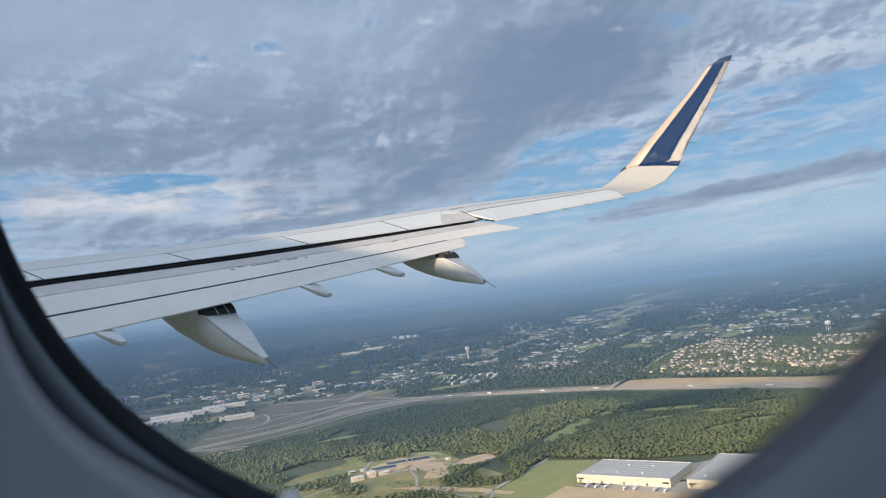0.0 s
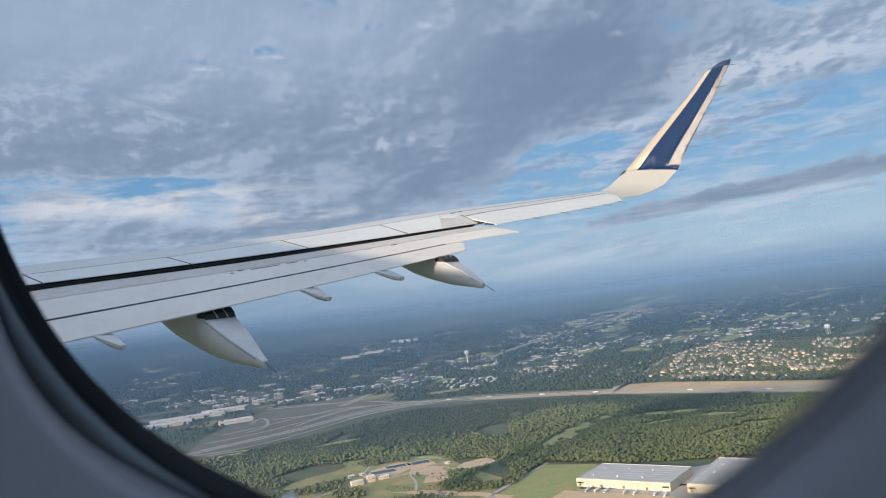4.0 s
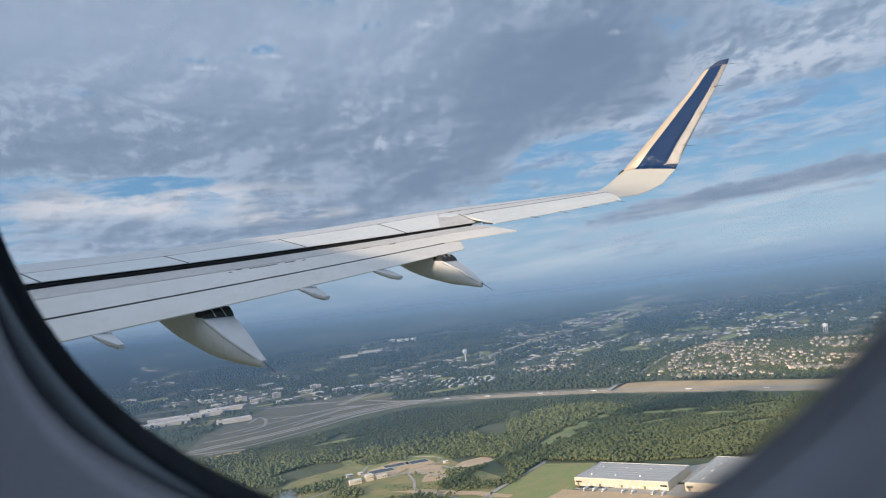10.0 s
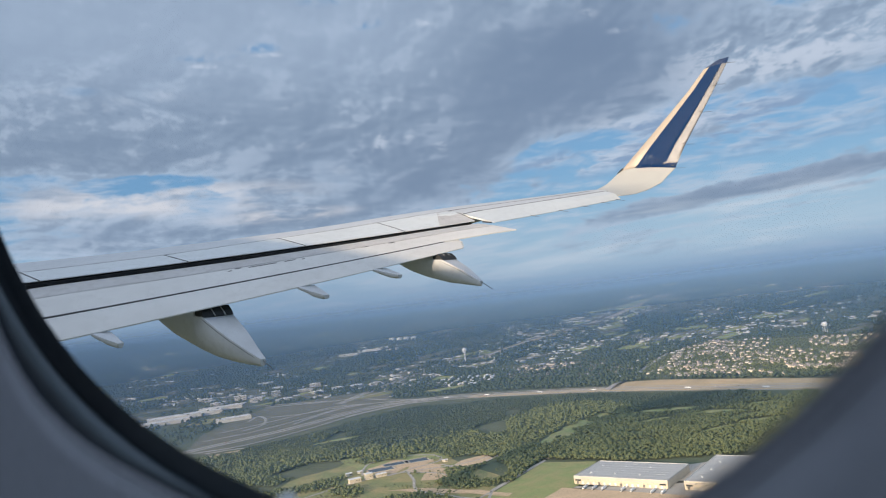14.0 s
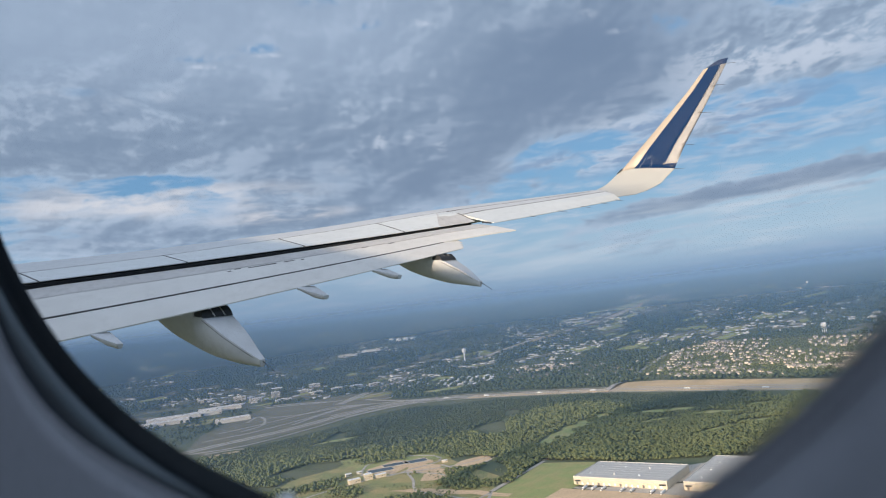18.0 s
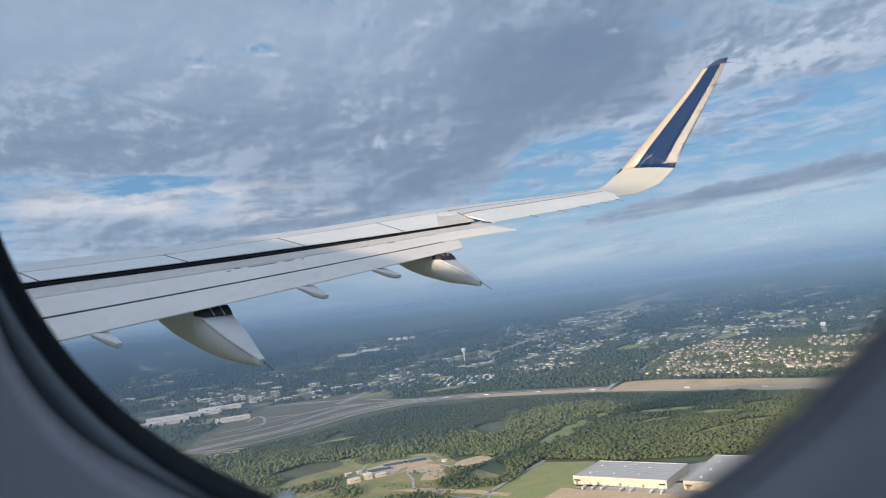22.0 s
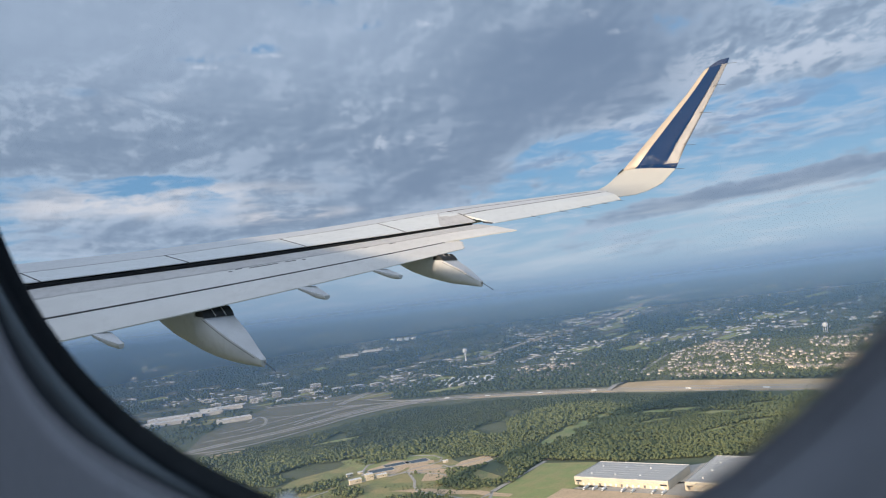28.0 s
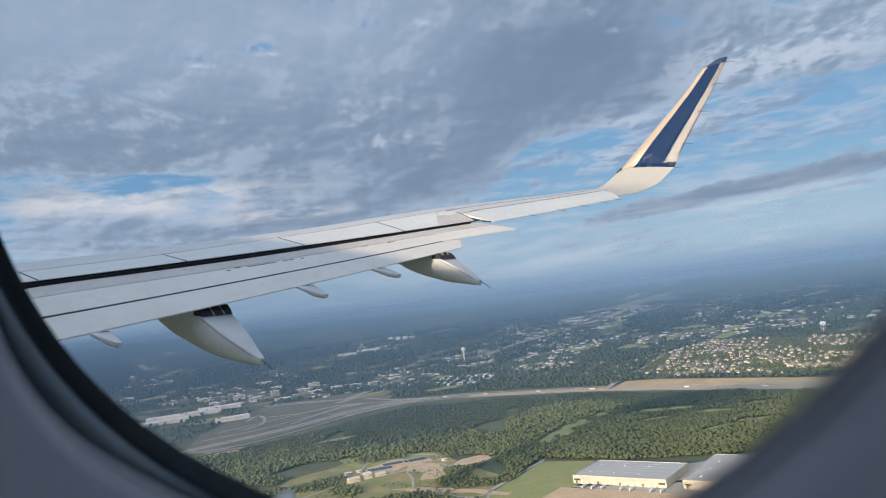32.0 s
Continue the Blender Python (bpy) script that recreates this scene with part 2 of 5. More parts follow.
M = {
    "wing_paint": material("wing_paint", (0.50, 0.51, 0.53, 1), (0.42, 0.43, 0.45, 1), 0.6, 0.4, 0.0, 0.02, 7, 0.1, 0.45),
    "spoiler_paint": material("spoiler_paint", (0.55, 0.575, 0.59, 1), (0.48, 0.50, 0.515, 1), 0.6, 0.38, 0.0, 0.02, 7, 0.15, 0.4),
    "flap_paint": material("flap_paint", (0.565, 0.562, 0.56, 1), (0.48, 0.47, 0.465, 1), 0.7, 0.42, 0.0, 0.02, 6, 0.1, 0.45),
    "flap_worn": material("flap_worn", (0.455, 0.448, 0.455, 1), (0.375, 0.365, 0.372, 1), 1.3, 0.5, 0.0, 0.02, 11, 0.0, 0.8),
    "flap_edge": material("flap_edge", (0.40, 0.40, 0.41, 1), (0.32, 0.32, 0.33, 1), 3.0, 0.5),
    "fairing_paint": material("fairing_paint", (0.49, 0.51, 0.545, 1), (0.41, 0.42, 0.445, 1), 1.2, 0.42, 0.0, 0.02, 12, 0.1, 0.5),
    # near-black for shade painted in the cove and recesses; also the lens
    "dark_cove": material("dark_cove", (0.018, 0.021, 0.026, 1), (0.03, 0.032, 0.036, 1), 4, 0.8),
    "seal": material("seal", (0.05, 0.05, 0.055, 1), (0.1, 0.1, 0.1, 1), 4, 0.75),
    "polished_metal": material("polished_metal", (0.105, 0.11, 0.125, 1), (0.05, 0.058, 0.075, 1), 2.5, 0.36, 0.9, 0.02, 16, 0.0, 0.6, 0.0, (1, 1, 0.3)),
    "winglet_blue": material("winglet_blue", (0.004, 0.026, 0.092, 1), (0.006, 0.032, 0.108, 1), 2.0, 0.30, 0.0, 0.0, 30, 0.0, 0.4, 0.0, (1, 1, 1), 0.06),
    "winglet_stripe": material("winglet_stripe", (0.315, 0.275, 0.235, 1), (0.295, 0.255, 0.22, 1), 1.5, 0.4, 0.0, 0.0, 20, 0.1, 0.4),
    "winglet_cream": material("winglet_cream", (0.345, 0.352, 0.352, 1), (0.315, 0.322, 0.325, 1), 1.5, 0.4, 0.0, 0.0, 20, 0.1, 0.4),
    "white_paint": material("white_paint", (0.78, 0.78, 0.78, 1), (0.7, 0.7, 0.7, 1), 0.5, 0.35, 0.0, 0.0, 10, 0.3, 0.4),
    "cabin_plastic": material("cabin_plastic", (0.37, 0.40, 0.49, 1), (0.34, 0.37, 0.46, 1), 9, 0.75, 0.0, 0.03, 300, 0.0, 0.4, 0.0, (1, 1, 1), 0.1),
    "window_rubber": material("window_rubber", (0.015, 0.022, 0.031, 1), (0.021, 0.029, 0.038, 1), 30, 0.75, 0.0, 0.05, 400, 0.0, 0.6, 0.0, (1, 1, 1), 0.2),
    "reveal_plastic": material("reveal_plastic", (0.058, 0.082, 0.106, 1), (0.048, 0.068, 0.088, 1), 20, 0.6, 0.0, 0.03, 300, 0.0, 0.6, 0.0, (1, 1, 1), 0.25),
    "grass": material("grass", (0.20, 0.225, 0.088, 1), (0.36, 0.29, 0.13, 1), 0.022, 0.9, 0.0, 0.0, 0.16, 0.0, 1.0),
    "ground": material("ground", (0.080, 0.105, 0.056, 1), (0.14, 0.145, 0.08, 1), 0.004, 0.95, 0.0, 0.0, 0.06, 0.0, 0.9),
    "meadow": material("meadow", (0.25, 0.30, 0.11, 1), (0.34, 0.31, 0.135, 1), 0.03, 0.9, 0.0, 0.0, 0.3, 0.0, 1.0),
    "dry_grass": material("dry_grass", (0.64, 0.46, 0.26, 1), (0.44, 0.33, 0.18, 1), 0.012, 0.9, 0.0, 0.0, 0.2, 0.0, 0.8),
    "worn_grass": material("worn_grass", (0.19, 0.175, 0.125, 1), (0.13, 0.135, 0.085, 1), 0.01, 0.9, 0.0, 0.0, 0.15, 0.0, 0.8),
    "bare_earth": material("bare_earth", (0.62, 0.45, 0.29, 1), (0.50, 0.37, 0.24, 1), 0.02, 0.9, 0.0, 0.0, 0.2, 0.0, 0.8),
    "concrete": material("concrete", (0.43, 0.40, 0.355, 1), (0.34, 0.315, 0.285, 1), 0.03, 0.85, 0.0, 0.0, 0.4),
    "asphalt": material("asphalt", (0.16, 0.155, 0.15, 1), (0.11, 0.11, 0.11, 1), 0.03, 0.85, 0.0, 0.0, 0.4),
    "roof_metal": material("roof_metal", (0.47, 0.465, 0.455, 1), (0.40, 0.40, 0.395, 1), 0.03, 0.6, 0.0, 0.0, 0.5),
    "roof_white": material("roof_white", (0.80, 0.80, 0.81, 1), (0.68, 0.68, 0.69, 1), 0.03, 0.65, 0.0, 0.0, 0.5),
    "wall_cream": material("wall_cream", (0.66, 0.58, 0.45, 1), (0.56, 0.48, 0.37, 1), 0.05, 0.8, 0.0, 0.0, 0.6),
    "wall_white": material("wall_white", (0.66, 0.65, 0.62, 1), (0.4, 0.40, 0.40, 1), 0.05, 0.8, 0.0, 0.0, 0.6, 0.0, 0.6, 0.6),
    "house_wall": material("house_wall", (0.86, 0.80, 0.70, 1), (0.66, 0.52, 0.38, 1), 0.1, 0.85, 0.0, 0.0, 1.0, 0.0, 0.5, 0.8),
    "house_roof": material("house_roof", (0.36, 0.33, 0.30, 1), (0.20, 0.18, 0.165, 1), 0.1, 0.9, 0.0, 0.0, 1.0, 0.0, 0.5, 0.8),
    "glass_dark": material("glass_dark", (0.03, 0.04, 0.05, 1), (0.05, 0.06, 0.07, 1), 1.0, 0.15),
    "pond": material("pond", (0.025, 0.04, 0.05, 1), (0.03, 0.05, 0.055, 1), 0.1, 0.12, 0.0, 0.0, 1.0),
    "lake": material("lake", (0.10, 0.12, 0.13, 1), (0.12, 0.14, 0.14, 1), 0.05, 0.1, 0.0, 0.0, 1.0),
    "leaves": material("leaves", (0.068, 0.092, 0.042, 1), (0.142, 0.163, 0.070, 1), 0.011, 0.9, 0.0, 0.0, 0.5, 0.0, 0.75, 0.7),
    # darker copy of leaves, with cloud shade put into the colour
    "leaves_shaded": material("leaves_shaded", (0.040, 0.064, 0.042, 1), (0.074, 0.097, 0.058, 1), 0.004, 0.9, 0.0, 0.0, 0.5, 0.0, 0.6, 0.6),
    "paint_red": material("paint_red", (0.4, 0.06, 0.04, 1), None, 1.0, 0.4),
    "tyre": material("tyre", (0.02, 0.02, 0.02, 1), None, 4.0, 0.8),
    "steel_white": material("steel_white", (0.72, 0.74, 0.76, 1), (0.62, 0.64, 0.66, 1), 0.1, 0.5),
}


# ---- mesh tools ----
def link_mesh(name, verts, faces, mat, parent=None, label="", smooth=False):
    me = bpy.data.meshes.new(name)
    me.from_pydata([tuple(v) for v in verts], [], [tuple(f) for f in faces])
    me.update()
    if smooth:
        me.polygons.foreach_set("use_smooth", [True] * len(me.polygons))
    for m in (mat if isinstance(mat, (list, tuple)) else [mat]):
        me.materials.append(M[m])
    ob = new(name, me)
    ob.parent = parent
    if label:
        tagged(ob, label)
    return ob


def part(name, bm, mat, parent, label="", smooth=False):
    me = bpy.data.meshes.new(name)
    bmesh.ops.recalc_face_normals(bm, faces=bm.faces)
    bm.to_mesh(me)
    bm.free()
    if smooth:
        me.polygons.foreach_set("use_smooth", [True] * len(me.polygons))
    me.materials.append(M[mat])
    ob = new(name, me)
    ob.parent = parent
    if label:
        tagged(ob, label)
    return ob


def loft(sections, closed=True, caps=True):
    """Verts and faces through a row of equal outlines."""
    n = len(sections[0])
    verts = [p for s in sections for p in s]
    faces = []
    for i in range(len(sections) - 1):
        for j in range(n if closed else n - 1):
            k = (j + 1) % n
            faces.append((i * n + j, i * n + k, (i + 1) * n + k, (i + 1) * n + j))
    if caps and closed:
        faces.append(tuple(range(n))[::-1])
        faces.append(tuple((len(sections) - 1) * n + j for j in range(n)))
    return verts, faces


def solid(name, sections, mat, parent, label="", smooth=False, bevel=0.0, caps=True):
    verts, faces = loft(sections, True, caps)
    bm = bmesh.new()
    vs = [bm.verts.new(v) for v in verts]
    for f in faces:
        bm.faces.new([vs[i] for i in f])
    if bevel:
        bmesh.ops.bevel(bm, geom=[e for e in bm.edges if e.is_manifold and e.calc_face_angle(0) > 0.5], offset=bevel, segments=2, affect="EDGES", clamp_overlap=True)
    return part(name, bm, mat, parent, label, smooth)


def box_bm(sx, sy, sz, bevel=0.0, at=(0, 0, 0)):
    """A box that stands on its base."""
    bm = bmesh.new()
    bmesh.ops.create_cube(bm, size=1.0, matrix=Matrix.Translation((at[0], at[1], at[2] + sz / 2)) @ Matrix.Diagonal((sx, sy, sz, 1)))
    if bevel:
        bmesh.ops.bevel(bm, geom=bm.edges[:], offset=bevel, segments=2, affect="EDGES")
    return bm


def rod(name, a, b, ra, rb, mat, parent, label=""):
    a, b = Vector(a), Vector(b)
    q = (b - a).to_track_quat("Z", "Y")
    ring = [q @ Vector((math.cos(k * math.pi / 3), math.sin(k * math.pi / 3), 0)) for k in range(6)]
    return solid(name, [[a + r * ra for r in ring], [b + r * rb for r in ring]], mat, parent, label, True)


# ---- the airliner, in its own axes: x outboard, y ahead, z up, the eye at (1.66, 0, 0) ----
HEADING, BANK, NOSE = 48.18, 0.65, 9.99
turn = pose(0, 0, 0, 0, 0, HEADING) @ pose(0, 0, 0, NOSE) @ pose(0, 0, 0, 0, -BANK, 0)
airliner = tagged(new("airliner"), "white airliner in flight, flaps part way out, blue winglet", "airliner")
airliner.matrix_world = Matrix.Translation((0, 0, EYE)) @ turn @ Matrix.Translation((-1.66, 0, 0))


def te_y(x):
    return 12.49 - 0.2925 * x


def te_z(x):
    return -1.4466 + 0.0844 * x + 0.002 * x * x


def wp(x, d, e):
    """A point of the wing: d metres behind the spoilers' rear edge, e metres below it."""
    return Vector((x, te_y(x) - d, te_z(x) - e))


def fore(x):
    """From the spoilers' rear edge forward to the leading edge."""
    return 5.14 - 0.2275 * x


UPPER = [(0.0, 0.0), (0.217, 0.0205), (0.32, 0.0265), (0.43, 0.029), (0.53, 0.026), (0.63, 0.019), (0.75, 0.004), (0.86, -0.018), (0.95, -0.042), (0.985, -0.058), (1.0, -0.075)]
LOWER = [(0.985, -0.09), (0.95, -0.10), (0.86, -0.115), (0.7, -0.13), (0.5, -0.135), (0.3, -0.12), (0.217, -0.11)]


def upper(u):
    for (a, p), (b, q) in zip(UPPER, UPPER[1:]):
        if u <= b:
            return p + (q - p) * (u - a) / (b - a)
    return UPPER[-1][1]


def twist(x):
    """Nose-up slope of the outer wing."""
    return 0.055 * min(1.0, max(0.0, (x - 10.5) / 3.0))


def rise(x, c):
    """Height of the upper skin c metres ahead of the spoilers' rear edge."""
    L = fore(x)
    ends = 0.75 - 0.39 * min(1.0, max(0.0, (x - 11.2) / 1.8))
    return twist(x) * c + upper(c / L) * L + min(0.10, max(0.0, 0.021 * (x - 7.4))) * min(1.0, c / ends) * (1.0 if c < 0.6 * L else max(0.0, 1 - (c / L - 0.6) / 0.4))


def stations(a, b, n):
    return [a + (b - a) * i / n for i in range(n + 1)]


# main box of the wing, with its top skin ending at the spoiler hinges
secs = []
for x in stations(1.2, 16.45, 40):
    L = fore(x)
    u0 = 0.75 / L if x < 12.6 else 0.36 / L
    out = [wp(x, -u * L, -rise(x, u * L)) for u in [u0] + [u for u, _ in UPPER if u > u0 + 0.02]]
    while len(out) < 11:
        out.insert(1, out[0].lerp(out[1], 0.5))
    thin = 1 - 0.62 * min(1.0, max(0.0, (x - 10.5) / 3.0))
    out += [wp(x, -max(u, u0) * L, -v * L * thin - twist(x) * max(u, u0) * L) for u, v in LOWER]
    secs.append(out)
wing = solid("wing", secs, "wing_paint", airliner, "light grey painted wing with panel lines", True)
md = wing.modifiers.new("edge", "EDGE_SPLIT")
md.split_angle = radians(35)

# near-black solid: painted shade of the cove behind the rear spar
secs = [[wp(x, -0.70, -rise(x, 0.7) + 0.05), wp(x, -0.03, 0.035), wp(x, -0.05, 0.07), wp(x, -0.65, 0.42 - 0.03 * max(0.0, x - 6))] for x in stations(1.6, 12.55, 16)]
solid("flap_cove", secs, "dark_cove", wing, "near-black solid painted as the shaded cove behind the spoilers")


def spoiler(x0, x1):
    s = []
    for x in stations(x0 + 0.012, x1 - 0.012, 6):
        L = fore(x)
        top = [wp(x, -c, -rise(x, c) - 0.006) for c in (0.742, 0.5, 0.25, 0.0)]
        s.append(top + [p - Vector((0, 0, 0.012 + 0.03 * k / 3)) for k, p in enumerate(reversed(top))])
    return solid("spoiler", s, "spoiler_paint", wing, "pale grey spoiler panel", False, 0.004)


for x0, x1 in ((2.3, 5.43), (5.43, 7.37), (7.37, 9.22), (9.22, 11.08), (11.08, 12.6)):
    spoiler(x0, x1)

secs = []
for x in stations(11.85, 12.58, 6):
    back = 0.735 * min(1.0, (x - 11.8) / 0.55)
    top = [wp(x, -c, -rise(x, c) - 0.0085) for c in (back, back * 0.5, 0.004)]
    secs.append(top + [p - Vector((0, 0, 0.006)) for p in reversed(top)])
solid("spoiler_wear", secs, "flap_worn", wing, "mauve-grey worn corner of the outer spoiler")
for x in (5.43, 7.37, 9.22, 11.08, 12.6):
    top = [wp(x, -c, -rise(x, c) - 0.010) for c in (0.74, 0.4, 0.0)]
    solid("spoiler_gap", [[p + Vector((-0.012, 0, 0)), p + Vector((0.012, 0, 0)), p + Vector((0.012, 0, -0.03)), p + Vector((-0.012, 0, -0.03))] for p in top], "seal", wing, "dark gap between panels")
solid("hinge_gap", [[wp(x, -0.775, -rise(x, 0.775) - 0.004), wp(x, -0.745, -rise(x, 0.745) - 0.008), wp(x, -0.745, -rise(x, 0.745) + 0.03), wp(x, -0.775, -rise(x, 0.775) + 0.03)] for x in stations(2.3, 12.9, 24)], "seal", wing, "dark spoiler hinge line")
solid("aileron_gap", [[wp(x, -0.372, -rise(x, 0.372) - 0.003), wp(x, -0.347, -rise(x, 0.347) - 0.006), wp(x, -0.347, -rise(x, 0.347) + 0.02), wp(x, -0.372, -rise(x, 0.372) + 0.02)] for x in stations(12.64, 16.35, 12)], "seal", wing, "dark aileron hinge line")
solid("panel_seam", [[wp(x, -c, -rise(x, c) - 0.003), wp(x, -c + 0.018, -rise(x, c - 0.018) - 0.003), wp(x, -c + 0.018, -rise(x, c - 0.018) + 0.02), wp(x, -c, -rise(x, c) + 0.02)] for x, c in ((q, 0.775 - 0.05 * (q - 12.9)) for q in stations(12.9, 16.2, 12))], "seal", wing, "fine dark panel seam of the outer wing")
solid("aileron_end", [[wp(x, 0.16, -0.002), wp(x, 0.38, 0.016), wp(x, 0.38, 0.04), wp(x, 0.16, 0.03)] for x in (12.606, 12.626)], "polished_metal", wing, "bright metal end of the aileron")

# aileron
secs = []
for x in stations(12.63, 16.35, 14):
    L, c = fore(x), 0.40 - 0.36 * (x - 12.95) / 3.5
    h = rise(x, 0.35)
    secs.append([wp(x, -0.35, -h - 0.003), wp(x, -0.1, -h * 0.62), wp(x, c, 0.025), wp(x, c, 0.036), wp(x, -0.1, -h * 0.35), wp(x, -0.35, -h * 0.2)])
solid("aileron", secs, "spoiler_paint", wing, "pale grey aileron", False, 0.003)


def flap_size(x):
    return min(1.4, 1 + 0.089 * (8.3 - x))


def slot(x):
    """Gap under the spoilers' rear edge, narrower towards the tip."""
    return 1 - 0.42 * min(1.0, max(0.0, (x - 8.0) / 3.5)) + 0.45 * min(1.0, max(0.0, (5.6 - x) / 1.2))


def flap_drop(x):
    return min(1.4, 1 + 0.085 * (8.3 - x))


def flap(x0, x1):
    """Main flap panel and, behind it, the aft tab."""
    s = []
    for x in stations(x0, x1, 26):
        k = flap_size(x)
        d1, e1 = 0.80 * k, 0.289 * flap_drop(x)
        if x > 11.5:
            f = (x - 11.5) / 1.1
            d1, e1 = d1 + f * (0.98 - d1), e1 + f * (0.15 - e1)
        top = [wp(x, -0.35, 0.23), wp(x, -0.22, 0.125 * slot(x)), wp(x, 0.05, 0.085 * slot(x)), wp(x, 0.09 + 0.4 * (d1 - 0.09), 0.088 * slot(x) + 0.3 * (e1 - 0.088 * slot(x))), wp(x, d1, e1)]
        low = [wp(x, d1, e1 + 0.018), wp(x, 0.3 * k, 0.33 * k), wp(x, -0.1, 0.34 * k), wp(x, -0.33, 0.3 * k)]
        s.append(top + low)
    return solid("flap", s, "flap_paint", wing, "grey inner flap panel with scuffed paint", True)


def flap_tab(x0, x1):
    s = []
    for x in stations(x0, x1, 22):
        k = flap_size(x)
        q = [(0.803, 0.306), (0.84, 0.302), (1.05, 0.362), (1.3, 0.454), (1.3, 0.468), (1.05, 0.44), (0.83, 0.38)]
        s.append([wp(x, d * k, e * flap_drop(x)) for d, e in q])
    return solid("flap_tab", s, "flap_paint", wing, "grey aft flap tab", True)


for ob in (flap(1.9, 12.6), flap_tab(1.9, 11.5)):
    md = ob.modifiers.new("edge", "EDGE_SPLIT")
    md.split_angle = radians(30)
for x0, x1 in ((1.9, 11.5),):
    solid("flap_seal", [[wp(x, d * flap_size(x), e * flap_drop(x)) for d, e in ((0.799, 0.2875), (0.814, 0.294), (0.814, 0.33), (0.799, 0.33))] for x in stations(x0, x1, 10)], "seal", wing, "dark rubber seal")


for x0, d0, d1 in ((11.5, 0.86, 1.24), (11.56, 0.86, 1.12), (11.62, 0.84, 1.0)):
    k, h = flap_size(11.5), flap_drop(11.5)
    solid("flap_tab_end", [[wp(x, d * k, (0.306 + (d - 0.86) * 0.335 + dz_) * h) for d, dz_ in ((d0, 0.0), (d1, 0.0), (d1, 0.016), (d0, 0.03))] for x in (x0, x0 + 0.058)], "flap_paint", wing, "stepped outer end of the flap tab")


def on_flap(x, f):
    """A point on the main flap's upper skin, f of the way back."""
    k = flap_size(x)
    d1, e1 = 0.80 * k, 0.289 * flap_drop(x)
    if x > 11.5:
        d1, e1 = d1 + (x - 11.5) / 1.1 * (0.98 - d1), e1 + (x - 11.5) / 1.1 * (0.15 - e1)
    g = 0.3 * f / 0.4 if f < 0.4 else 0.3 + 0.7 * (f - 0.4) / 0.6
    return wp(x, 0.09 + f * (d1 - 0.09), 0.088 * slot(x) + g * (e1 - 0.088 * slot(x)) - 0.004)


for x0, x1, f in ((7.72, 7.78, 0.5), (7.85, 7.95, 0.44), (8.05, 8.5, 0.47), (8.62, 8.8, 0.47), (8.9, 8.95, 0.5), (10.0, 10.12, 0.42), (10.5, 10.62, 0.45)):
    s = [[on_flap(x, f - 0.012), on_flap(x, f + 0.012), on_flap(x, f + 0.012) - Vector((0, 0, 0.01)), on_flap(x, f - 0.012) - Vector((0, 0, 0.01))] for x in stations(x0, x1, 4)]
    solid("scuff", s, "seal", wing, "short dark scuff in the paint")


secs = []
for x in stations(2.5, 12.55, 44):
    edge = 0.385 + 0.02 * math.sin(3.1 * x) * math.sin(7.7 * x)
    top = [on_flap(x, f) for f in (-0.03, 0.15, 0.3, edge)]
    secs.append(top + [p - Vector((0, 0, 0.012)) for p in reversed(top)])
solid("flap_wear_strip", secs, "flap_worn", wing, "mauve-grey worn front strip of the flap")
solid("flap_seam", [[on_flap(x, 0.405), on_flap(x, 0.42), on_flap(x, 0.42) - Vector((0, 0, 0.008)), on_flap(x, 0.405) - Vector((0, 0, 0.008))] for x in stations(2.5, 12.5, 24)], "flap_edge", wing, "faint grey step along the flap")


def along(table, d):
    """Value at d of a short table of rows (d, value)."""
    if d <= table[0][0]:
        return table[0][1]
    for (p, a), (q, b) in zip(table, table[1:]):
        if d <= q:
            return a + (b - a) * (d - p) / (q - p)
    return table[-1][1]


